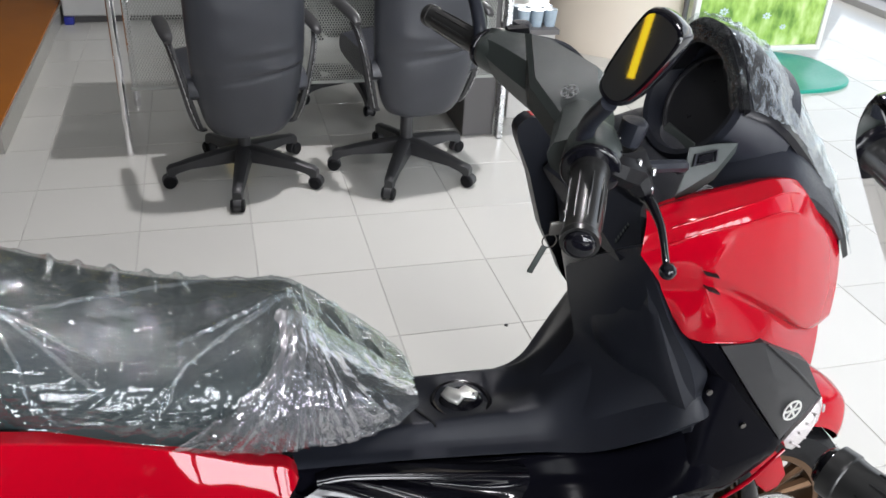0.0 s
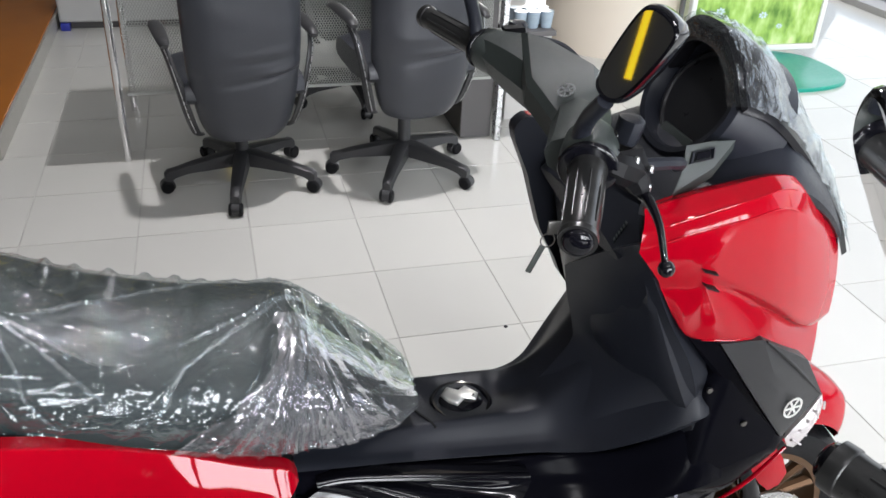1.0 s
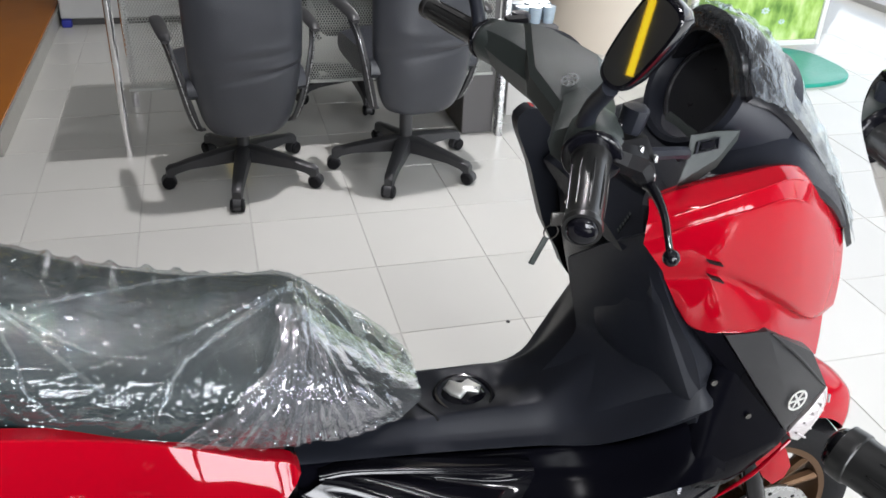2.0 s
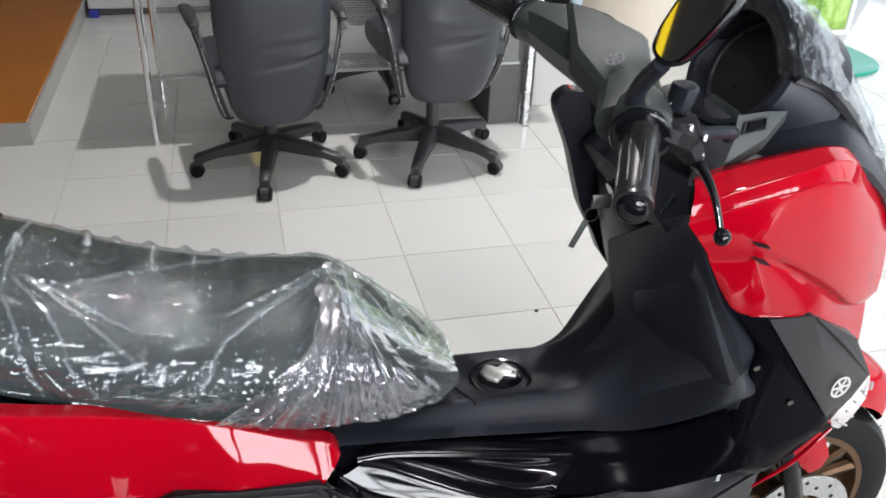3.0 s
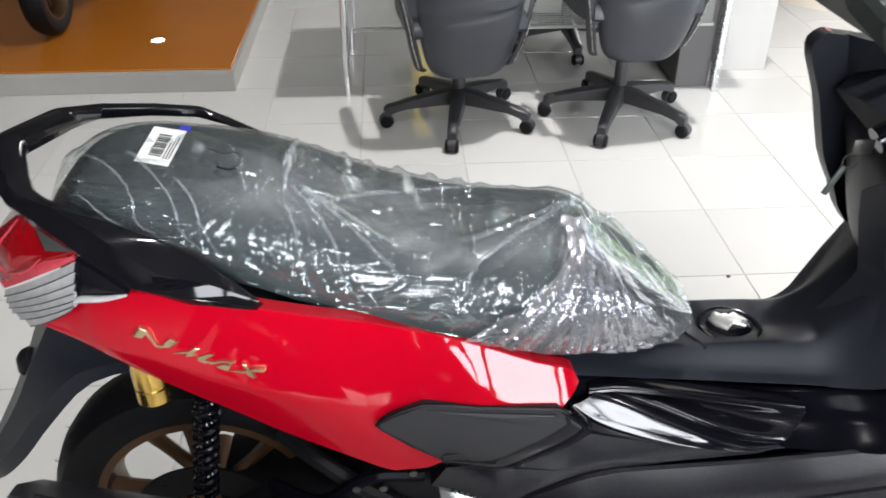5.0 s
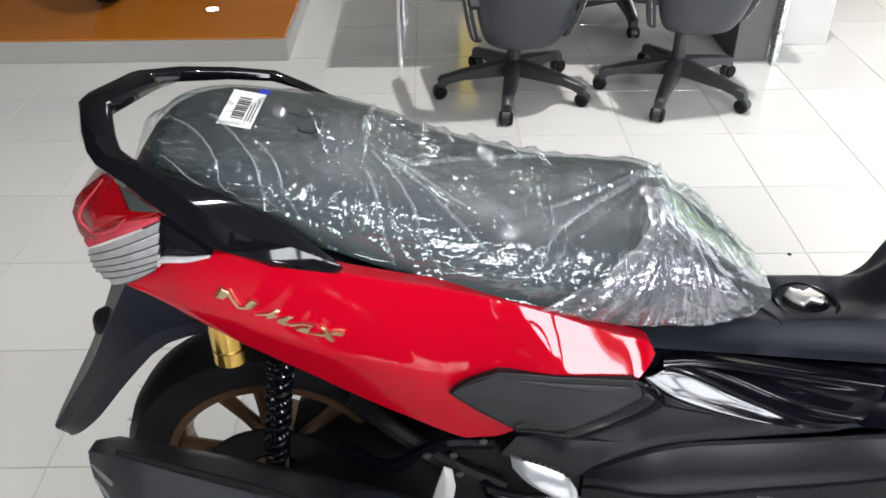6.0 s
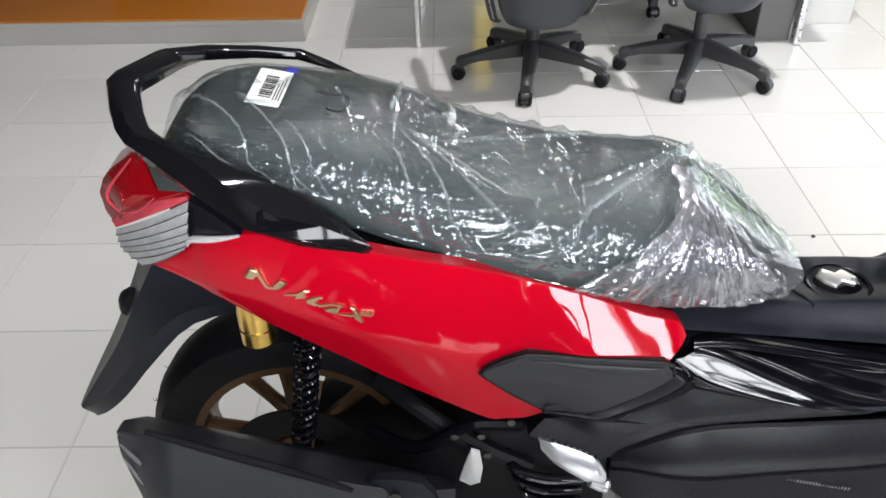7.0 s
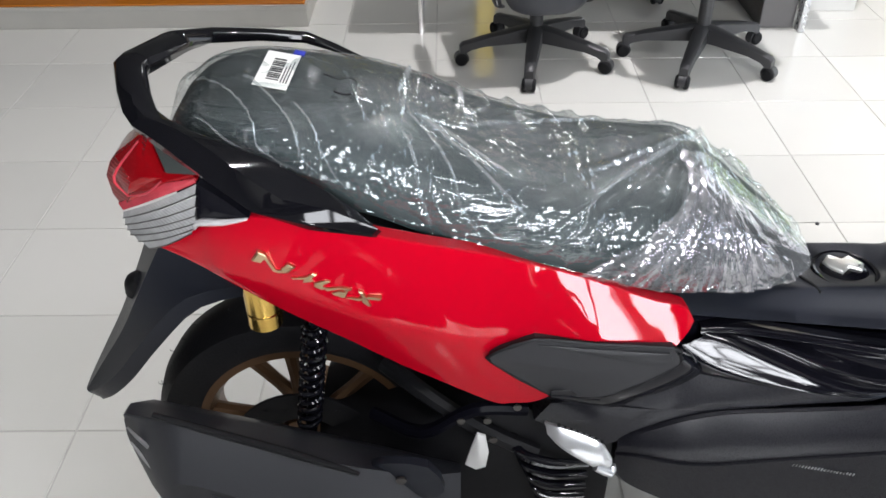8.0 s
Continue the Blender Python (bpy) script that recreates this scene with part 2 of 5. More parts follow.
def lathe(profile, centre, axis="z", sides=32, closed=False):
    """A turned body: profile of (radius, height along the axis) round the centre."""
    rows = []
    for r, h in profile:
        ring = []
        for k in range(sides):
            a = 2 * math.pi * k / sides
            u, v = r * math.cos(a), r * math.sin(a)
            ring.append(Vector(centre) + Vector({"z": (u, v, h), "y": (u, h, v), "x": (h, u, v)}[axis]))
        rows.append(ring)
    if closed:
        rows.append(rows[0])
    bm = lattice(rows, True, not closed)
    if closed:
        bmesh.ops.remove_doubles(bm, verts=bm.verts, dist=1e-6)
    return bm


def slab(outline, centre, thick, bulge=0.0, steps=6, curve=3, fixed=None):
    """A plate from an outline of (x, y, z) points, domed by bulge towards -y from its rim to its centre, with thickness in y."""
    rim = cr(list(outline) + [outline[0]], curve)[:-1] if curve > 1 else [Vector(p) for p in outline]
    c = Vector(centre)
    front, back = [], []
    for k in range(steps + 1):
        s = 1 - k / steps * 0.98
        d = bulge * (1 - s * s)
        front.append([c + (p - c) * s + Vector((0, -d, 0)) for p in rim])
    rows = [[p + Vector((0, thick, 0)) for p in rim]] + front
    return lattice(rows, True, True)

# ---- structure: floor, walls, ceiling ----
TILE = 0.4
floor = part("floor", box(-8, 4.4, -7, 7, -0.2, -0.002), grout)
tagged(floor, "glossy pale cream ceramic tile floor with dark joints", "floor", kind="structure")


def tile_mesh(size):
    h = size / 2 - 0.0016
    bm = bmesh.new()
    low = [bm.verts.new((sx * h, sy * h, -0.004)) for sx, sy in ((-1, -1), (1, -1), (1, 1), (-1, 1))]
    top = [bm.verts.new((sx * (h - 0.0012), sy * (h - 0.0012), 0)) for sx, sy in ((-1, -1), (1, -1), (1, 1), (-1, 1))]
    bm.faces.new(top)
    for k in range(4):
        bm.faces.new((low[k], low[(k + 1) % 4], top[(k + 1) % 4], top[k]))
    me = bpy.data.meshes.new("tile")
    bm.to_mesh(me)
    bm.free()
    me.materials.append(tile_mat)
    return me


def rest_of_tiles():
    verts, faces = [], []
    h = TILE / 2 - 0.0016
    for i in range(-20, 11):
        for j in range(-17, 17):
            if -8 <= i <= 8 and -4 <= j <= 11:
                continue
            x, y, n = (i + 0.5) * TILE, (j + 0.5) * TILE, len(verts)
            verts += [(x - h, y - h, 0), (x + h, y - h, 0), (x + h, y + h, 0), (x - h, y + h, 0)]
            faces.append((n, n + 1, n + 2, n + 3))
    me = bpy.data.meshes.new("far_tiles")
    me.from_pydata(verts, [], faces)
    me.materials.append(tile_mat)
    ob = new("far_tiles", me)
    ob.parent = floor
    tagged(ob, kind="stuff")


def wall(name, x0, x1, y0, y1, z0, z1, mat=None):
    return tagged(part(name, box(x0, x1, y0, y1, z0, z1), mat or white_paint), "plain grey painted showroom wall", "wall", kind="structure")


H = 4.7
grey_wall = material("grey_wall", (0.34, 0.335, 0.33), 0.6, 0, 0, 0.04, 2)
ceil_paint = material("ceiling_paint", (0.24, 0.24, 0.24), 0.7, 0, 0, 0.04, 2)
north_paint = material("north_wall", (0.17, 0.175, 0.16), 0.6, 0, 0, 0.06, 2)
wall("wall_north", -8, 3.10, 7.0, 7.2, 0, H, north_paint)
wall("wall_north_end", 4.22, 4.4, 7.0, 7.2, 0, H, north_paint)
wall("wall_north_sill", 3.10, 4.22, 7.0, 7.2, 0, 0.9, north_paint)
wall("wall_north_head", 3.10, 4.22, 7.0, 7.2, 3.0, H, north_paint)
for x0, x1, z0, z1 in ((3.10, 3.15, .9, 3.0), (4.17, 4.22, .9, 3.0), (3.63, 3.67, .95, 2.95), (3.15, 4.17, .9, .95), (3.15, 4.17, 2.95, 3.0)):
    wall("window_north_frame", x0, x1, 7.04, 7.10, z0, z1, grey_wall)
dark_wall = material("dark_wall", (0.07, 0.07, 0.075), 0.6, 0, 0, 0.06, 2)
wall("wall_west", -8.2, -8, -7.2, 7.2, 0, H, dark_wall)
wall("wall_east_sill", 4.4, 4.6, -7.2, 7.2, -0.2, 0.05, grey_wall)
wall("wall_east_head", 4.4, 4.6, -7.2, 7.2, 3.4, H, grey_wall)
wall("wall_south", -8, -0.90, -5.2, -5.0, -0.2, H, grey_wall)
wall("wall_south_end", 2.75, 4.4, -5.2, -5.0, -0.2, H, grey_wall)
wall("wall_south_sill", -0.90, 2.75, -5.2, -5.0, -0.2, 0.48, grey_wall)
wall("wall_south_head", -0.90, 2.75, -5.2, -5.0, 2.6, H, grey_wall)
for x in (-0.32, 0.25, 0.82, 1.40, 2.05):
    wall("wall_south_pier", x, x + 0.09, -5.2, -5.0, 0.48, 2.6, grey_wall)
for y in (-5.2, -4.4, -1.6, 1.2, 4.0, 6.8):
    wall("wall_east_pier", 4.4, 4.6, y, y + 0.12, 0.05, 3.4, grey_wall)
tagged(part("ceiling", box(-8.2, 4.6, -7.2, 7.2, H, H + 0.1), ceil_paint), "plain grey-white showroom ceiling", "ceiling", kind="structure")
ground = part("ground", box(-60, 60, -60, 60, -0.6, -0.25), material("asphalt", (0.22, 0.22, 0.21), 0.8, 0, 0, 0.2, 4))
tagged(ground, "pale grey asphalt forecourt outside the glass", "ground", kind="structure")

# unseen yellow strip, added and made to glow for the streak in the mirror
sign = part("sign", box(-8.0, -7.96, -4.50, -4.43, 1.95, 2.75), material("yellow_glow_strip", (.75, .55, .02), .4, 0, 0, .05), None)
tagged(sign, "narrow glowing yellow strip added on the dark wall for the mirror", "sign")
sign.data.materials[0].node_tree.nodes["Principled BSDF"].inputs["Emission Color"].default_value = (.9, .62, .02, 1)
sign.data.materials[0].node_tree.nodes["Principled BSDF"].inputs["Emission Strength"].default_value = 1.0

banner = part("banner", box(-.41, -.21, 6.955, 6.995, 1.85, 2.95, .004), material("yellow_banner", (.80, .58, .03), .45, 0, 0, .05), None)
tagged(banner, "tall narrow lit yellow banner on the far wall", "banner")
banner.data.materials[0].node_tree.nodes["Principled BSDF"].inputs["Emission Color"].default_value = (.9, .68, .06, 1)
banner.data.materials[0].node_tree.nodes["Principled BSDF"].inputs["Emission Strength"].default_value = 0.9

# ---- platform ----
platform = thing("display_platform", -2.9, 2.9, 0, "low display platform with glossy orange-brown top and grey metal edge", "platform")
part("top", box(-5.39, -1.385, 1.185, 5.49, 0.085, 0.108), wood_gloss, platform, "glossy orange-brown board top", mod=0.003)
part("skirt", box(-5.40, -1.375, 1.175, 5.50, 0.0, 0.084), side_metal, platform, "brushed grey metal edging", mod=0.003)
part("edge_trim", box(-5.40, -1.375, 1.172, 1.1845, 0.084, 0.100), side_metal, platform)
part("edge_trim", box(-1.3845, -1.372, 1.1845, 5.50, 0.084, 0.100), side_metal, platform)

# ---- scooter ----
cover_plastic = material("cover_plastic", (.031, .038, .036), .42, 0, 0, .1, 9, .25, 900)
Y0 = -1.43
thread = material("orange_thread", (.42, .12, .04), .7, 0, 0, .1)
scooter = thing("scooter", -0.3, Y0, 0, "red and black maxi scooter with film-wrapped seat, on its centre stand", "scooter")


def S(x, y, z):
    """A scooter point: y counts to its right."""
    return Vector((x, Y0 - y, z))


def seat_stations(grow=0.0):
    rows = [(-1.125, .935, .07, .925), (-1.09, .962, .105, .915), (-1.03, .976, .13, .895), (-.95, .968, .145, .86), (-.86, .952, .15, .835), (-.79, .928, .152, .805),
            (-.70, .89, .155, .77), (-.58, .858, .155, .735), (-.47, .85, .15, .70), (-.40, .845, .14, .69), (-.33, .79, .125, .68), (-.26, .73, .10, .68), (-.215, .69, .06, .675)]
    out = []
    for x, zt, w, zb in rows:
        zt, w = zt + grow, w + grow
        h = zt - zb
        out.append((x, [(0, zt), (w * .55, zt - .06 * h), (w * .88, zt - .24 * h), (w, zt - .6 * h), (w * .97, zb), (0, zb - .005)]))
    return out


def level(pairs, x):
    """Straight lines through pairs of (x, value)."""
    for (a, u), (b, v) in zip(pairs, pairs[1:]):
        if x <= b:
            return u + (v - u) * max(0, (x - a) / (b - a))
    return pairs[-1][1]


def panel_strip(top, bottom, side, inset=0.03, n=6, rows=18):
    """A side panel between an upper and a lower edge of (x, y, z): an upper facet that leans out down to a crease, and a lower one that falls back; edges turned in."""
    a, b = cr(top, n), cr(bottom, n)
    edge_z, edge_y = [(p.x, p.z) for p in a], [(p.x, p.y) for p in a]
    crease = [(-1.15, .795), (-1.0, .775), (-.85, .718), (-.70, .664), (-.64, .668), (-.43, .636)]
    lean = [(-1.15, .05), (-1.05, .16), (-.69, .16), (-.56, .50), (-.40, .50)]
    grid = []
    for p, q in zip(a, b):
        col = [Vector((p.x, p.y - inset, p.z - 0.004)), Vector((p.x, p.y - .003, p.z + .001))]
        for k in range(rows + 1):
            m = p.lerp(q, k / rows)
            zt, zc = level(edge_z, m.x), level(crease, m.x)
            yt, g = level(edge_y, m.x), level(lean, m.x)
            y = yt + g * max(0, zt - max(m.z, zc))
            if m.z < zc:
                f = min(1, (zc - m.z) / max(.01, zc - q.z))
                y = y + (q.y - y) * f + .006 * f * (1 - f)
            else:
                f = (zt - m.z) / max(.01, zt - zc)
                y += .008 * f * (1 - f) * (1 if m.x < -.75 else .5)
            col.append(Vector((m.x, y, m.z)))
        col.append(Vector((q.x, q.y - inset, q.z + 0.004)))
        grid.append([Vector((c.x, Y0 - side * c.y, c.z)) for c in col])
    end = [Vector((c.x - .004, c.y + side * .02, c.z)) for c in grid[-1]]
    return lattice(grid + [end])


def front_rows(rows, n=4):
    cols = [cr([r[j] for r in rows], n) for j in range(len(rows[0]))]
    return [[c[i] for c in cols] for i in range(len(cols[0]))]


def emblem(name, centre, u, v, r, parent, mat):
    """A small round badge: a raised ring and three crossed bars."""
    bm = bmesh.new()
    n = u.cross(v).normalized()
    def put(points):
        vs = [bm.verts.new(p + n * .0006) for p in points]
        bm.faces.new(vs)
    k = 28
    for i in range(k):
        a0, a1 = 2 * math.pi * i / k, 2 * math.pi * (i + 1) / k
        put([centre + (u * math.cos(a) + v * math.sin(a)) * q for a, q in ((a0, r), (a1, r), (a1, r * .82), (a0, r * .82))])
    for i in range(3):
        a = math.pi * i / 3 + math.pi / 2
        d, e = u * math.cos(a) + v * math.sin(a), u * -math.sin(a) + v * math.cos(a)
        put([centre + d * r * .8 + e * r * .09, centre - d * r * .8 + e * r * .09, centre - d * r * .8 - e * r * .09, centre + d * r * .8 - e * r * .09])
    geo = bmesh.ops.extrude_face_region(bm, geom=bm.faces[:])
    bmesh.ops.translate(bm, verts=[g for g in geo["geom"] if isinstance(g, bmesh.types.BMVert)], vec=n * .0012)
    return part(name, bm, mat, parent)


def bolt(x, y, z, parent, r=.005):
    return part("bolt", lathe([(0, -.003), (r, -.003), (r, 0), (r * .7, .002), (0, .002)], S(x, y, z), "y", 12), dark_steel, parent)


def crumple(p, amount):
    """Height of crumpled film: straight creases between tilted facets, at three sizes."""
    d = 0.0
    w = p + Vector((noise.noise(p * 7), noise.noise(p * 7 + Vector((9, 0, 0))), noise.noise(p * 7 + Vector((0, 9, 0))))) * .02
    for scale, ridge, facet, width in ((11, .0055, .0045, .10), (27, .0032, .0048, .14), (62, .0018, .0030, .20)):
        f = noise.voronoi(w * scale)[0]
        d += ridge * max(0, 1 - (f[1] - f[0]) / width) - facet * f[0]
    return (d + .004) * amount


def build_scooter():
    sc = scooter
    # seat
    part("seat", body([(x, p) for x, p in seat_stations()], 5, 4, Y0), leather, sc, "black vinyl seat")
    bm = bmesh.new()
    line = cr([S(x, w * .992, zb + .16 * (zt - zb)) for x, zt, w, zb in ((-1.03, .976, .13, .895), (-.95, .968, .145, .86), (-.86, .952, .15, .835), (-.79, .928, .152, .805), (-.70, .89, .155, .77), (-.58, .858, .155, .735), (-.47, .85, .15, .70), (-.40, .845, .14, .69))], 12)
    for p, q in zip(line, line[1:]):
        a, b = p.lerp(q, .2) + Vector((0, -.0025, 0)), p.lerp(q, .8) + Vector((0, -.0025, 0))
        up = Vector((0, 0, .0009))
        bm.faces.new([bm.verts.new(v) for v in (a - up, b - up, b + up, a + up)])
    part("stitching", bm, thread, sc, "orange stitching along the seat")
    part("rear_body", body([(-1.13, [(0, .89), (.07, .87), (.09, .83), (.07, .79), (0, .78)]), (-1.0, [(0, .87), (.13, .86), (.165, .82), (.15, .74), (0, .72)]),
                            (-.8, [(0, .82), (.14, .81), (.18, .76), (.165, .63), (0, .61)]), (-.6, [(0, .75), (.14, .74), (.16, .66), (.15, .56), (0, .54)]),
                            (-.42, [(0, .68), (.12, .67), (.145, .62), (.14, .55), (0, .53)])], 4, 3, Y0), dark_void, sc)
    top = [(-1.150, 0.148, 0.794), (-1.087, 0.170, 0.829), (-1.060, 0.180, 0.853), (-1.000, 0.194, 0.864), (-0.914, 0.203, 0.860), (-0.852, 0.206, 0.843), (-0.788, 0.202, 0.825), (-0.715, 0.190, 0.801), (-0.638, 0.172, 0.767), (-0.561, 0.176, 0.744), (-0.482, 0.183, 0.716), (-0.432, 0.185, 0.702), (-0.417, 0.187, 0.681)]
    low = [(-1.150, 0.148, 0.790), (-1.093, 0.170, 0.773), (-1.055, 0.182, 0.755), (-1.000, 0.190, 0.721), (-0.947, 0.194, 0.689), (-0.890, 0.197, 0.655), (-0.833, 0.198, 0.617), (-0.770, 0.197, 0.578), (-0.695, 0.196, 0.534), (-0.665, 0.194, 0.528), (-0.610, 0.196, 0.543), (-0.500, 0.205, 0.645), (-0.447, 0.207, 0.651)]
    for side in (1, -1):
        part("side_panel", panel_strip(top, low, side), red_paint, sc, "glossy red rear side panel", angle=24)
    # gold badge: slanted raised strokes
    badge = None
    for stroke in ([(-1.0100, 0.8080), (-1.0000, 0.8220), (-0.9900, 0.8180), (-0.9800, 0.7950), (-0.9730, 0.7940), (-0.9620, 0.7970), (-0.9530, 0.8010), (-0.9640, 0.7910), (-0.9770, 0.7900), (-0.9830, 0.7920), (-0.9930, 0.8130), (-1.0000, 0.8060)],
                   [(-0.9730, 0.7970), (-0.9630, 0.8060), (-0.9550, 0.8020), (-0.9700, 0.7950)],
                   [(-0.9600, 0.7840), (-0.9410, 0.7870), (-0.9320, 0.7930), (-0.9260, 0.7910), (-0.9350, 0.7840), (-0.9310, 0.7800), (-0.9460, 0.7770), (-0.9430, 0.7830), (-0.9600, 0.7820)],
                   [(-0.9310, 0.7780), (-0.9170, 0.7830), (-0.9090, 0.7820), (-0.9170, 0.7770), (-0.9210, 0.7730), (-0.9130, 0.7700), (-0.9220, 0.7670), (-0.9320, 0.7720)],
                   [(-0.9190, 0.7700), (-0.8980, 0.7740), (-0.8820, 0.7710), (-0.8840, 0.7690), (-0.8970, 0.7710), (-0.9160, 0.7660)],
                   [(-0.9100, 0.7630), (-0.8990, 0.7670), (-0.8910, 0.7660), (-0.8880, 0.7710), (-0.8860, 0.7700), (-0.8920, 0.7570), (-0.8950, 0.7560), (-0.9070, 0.7600)],
                   [(-0.8920, 0.7580), (-0.8750, 0.7570), (-0.8600, 0.7610), (-0.8440, 0.7590), (-0.8460, 0.7560), (-0.8600, 0.7570), (-0.8750, 0.7530), (-0.8910, 0.7560)],
                   [(-0.8740, 0.7690), (-0.8680, 0.7670), (-0.8640, 0.7590), (-0.8580, 0.7450), (-0.8620, 0.7440), (-0.8700, 0.7510), (-0.8680, 0.7570)]):
        back, face = [S(x, .200 + .121 * (x + 1.0), z) for x, z in stroke], [S(x, .2095 + .121 * (x + 1.0), z) for x, z in stroke]
        mid = sum(face, Vector()) / len(face)
        rows = [back, face, [p.lerp(mid, .10) + Vector((0, -.0012, 0)) for p in face]]
        o = part("badge" if badge is None else "stroke", lattice(rows, True, True), champagne, badge or sc, "" if badge else "raised gold badge of slanted strokes", angle=20)
        badge = badge or o
    out = [(-0.7007, 0.2190, 0.6435), (-0.6907, 0.2190, 0.6515), (-0.6387, 0.2165, 0.6725), (-0.5589, 0.2203, 0.6665), (-0.4496, 0.2240, 0.6613), (-0.4396, 0.2230, 0.6463), (-0.4366, 0.2220, 0.6313), (-0.4756, 0.2240, 0.6037), (-0.5227, 0.2220, 0.5734), (-0.5476, 0.2192, 0.5641), (-0.6094, 0.2119, 0.5612), (-0.6967, 0.2185, 0.6335)]
    cover = part("side_cover", slab([S(*p) for p in out], S(-0.5614, 0.2185, 0.6182), 0.04, 0.003, 3, 1), grey_matte, sc, "matte dark grey corner cover", angle=25)
    part("cover_groove", tube([S(x, y - .003, z) for x, y, z in out + out[:1]], .0035, 6, 2), dark_void, cover)
    part("cover_facet", slab([S(-0.6347, 0.2186, 0.6666), S(-0.5579, 0.2235, 0.6617), S(-0.4545, 0.2276, 0.6559), (S(-0.4476, 0.2270, 0.6423)), S(-0.4756, 0.2265, 0.6327)], S(-0.5237, 0.2258, 0.6534), .004, .0015, 2, 1), grey_matte, cover, angle=20)
    lower = [(-.612, .196, .546), (-.577, .194, .530), (-.515, .188, .511), (-.474, .185, .524), (-.416, .178, .545), (-.382, .170, .566), (-.391, .166, .587), (-.420, .168, .610)]
    upper = [(-0.6112, 0.2190, 0.5777), (-0.5782, 0.2160, 0.5777), (-0.5463, 0.2160, 0.5737), (-0.5182, 0.2140, 0.5777), (-0.4693, 0.2070, 0.6017), (-0.4372, 0.2000, 0.6237), (-0.4412, 0.1950, 0.6357), (-0.4432, 0.1910, 0.6457)]
    a, b = cr([S(*p) for p in lower], 5), cr([S(*p) for p in upper], 5)
    part("cover_trim", lattice([[p + Vector((0, .02, .004)) for p in a], a] + [[p.lerp(q, f) + Vector((0, -.009 * math.sin(math.pi * f), 0)) for p, q in zip(a, b)] for f in (.2, .4, .6, .8)] + [b]), black_gloss, sc, "glossy black trim under the corner cover", angle=50)
    # grab rail: an angular loop whose near side broadens into a flange; outer and inner edge at each corner
    rows = []
    rail = [(-.872, .902, -.874, .897, -.186), (-.931, .931, -.941, .924, -.188), (-.973, .952, -.979, .937, -.185), (-1.037, .963, -1.047, .947, -.172), (-1.107, .976, -1.117, .955, -.145), (-1.156, .993, -1.123, .970, -.100), (-1.162, .996, -1.129, .973, -.085),
            (-1.176, 1.022, -1.139, 1.008, .055), (-1.180, 1.020, -1.140, 1.009, .070), (-1.165, 1.003, -1.124, 1.002, .118), (-1.153, .988, -1.112, .991, .145), (-1.142, .975, -1.100, .986, .155),
            (-1.110, .962, -1.064, .976, .172), (-1.077, .944, -1.023, .973, .190), (-1.034, .911, -.974, .957, .203), (-.998, .883, -.931, .932, .210), (-.930, .865, -.888, .901, .214), (-.851, .854, -.848, .859, .217)]
    for k, (x0, z0, x1, z1, y) in enumerate(rail):
        a, b = rail[max(k - 1, 0)], rail[min(k + 1, len(rail) - 1)]
        lie = .030 * min(1, max(0, (y - .14) / .05))
        o, i = S(x0, y, z0), S(x1 + .25 * lie, y - lie, z1 - .9 * lie)
        n = (S(b[0], b[4], b[1]) - S(a[0], a[4], a[1])).cross(i - o).normalized()
        n = n if n.dot(Vector((0, -.5, .85))) > 0 else -n
        h = .004 if k in (0, len(rail) - 1) else .007 if y < -.05 else .012
        flank = y > .12
        rows.append([o - n * h, o, o.lerp(i, .10) + n * h * (.20 if flank else .55), o.lerp(i, .46) + n * h * (1.7 if flank else 1), o.lerp(i, .86) + n * h * (.75 if flank else .8), i + n * h * .2, i - n * h])
    part("grab_rail", lattice(rows, True, True), rail_gloss, sc, "glossy black angular grab rail", angle=38)
    # tail lamps
    o = [(-1.160, .092, .929), (-1.144, .107, .934), (-1.123, .138, .899), (-1.081, .157, .906), (-1.074, .160, .900), (-1.119, .144, .877), (-1.199, .111, .826), (-1.218, .090, .836), (-1.229, .070, .854), (-1.219, .070, .876), (-1.202, .080, .896)]
    lamp = part("tail_lamp", slab([S(*p) for p in o], S(-1.165, .118, .872), .05, .010, 4, 1), red_lens, sc, "red tail lamp lens", angle=16)
    block = [(-1.158, .098, .927), (-1.203, .086, .893), (-1.216, .082, .876), (-1.186, .119, .853), (-1.172, .126, .862), (-1.124, .143, .893)]
    part("brake_lens", slab([S(*p) for p in block], S(-1.170, .115, .886), .014, .010, 3, 1), red_lens, lamp, "faceted red brake lens", angle=12)
    for q in ([(-1.160, .103, .925), (-1.198, .117, .880), (-1.180, .131, .858)], [(-1.180, .131, .858), (-1.150, .143, .870), (-1.124, .150, .892)]):
        part("lens_edge", tube([S(*p) for p in q], [.0012, .0022, .0012], 6, 4), pale_red_lens, lamp)
    strip = [(-1.206, .108, .832), (-1.160, .130, .862), (-1.120, .148, .888), (-1.078, .163, .903), (-1.074, .163, .897), (-1.119, .148, .876), (-1.199, .115, .825)]
    part("reflector", slab([S(*p) for p in strip], S(-1.135, .142, .864), .01, .004, 2, 1), pale_red_lens, lamp, "pale red reflector strip", angle=20)
    left, right = [(-1.199, .110, .823), (-1.196, .116, .806), (-1.188, .122, .793), (-1.159, .142, .783)], [(-1.074, .163, .898), (-1.078, .172, .868), (-1.082, .176, .846), (-1.088, .174, .831)]
    rows = []
    for k in range(25):
        f = k / 24
        a, b = cr(left, 8)[k], cr(right, 8)[k]
        step = .0052 * (k % 4) / 3
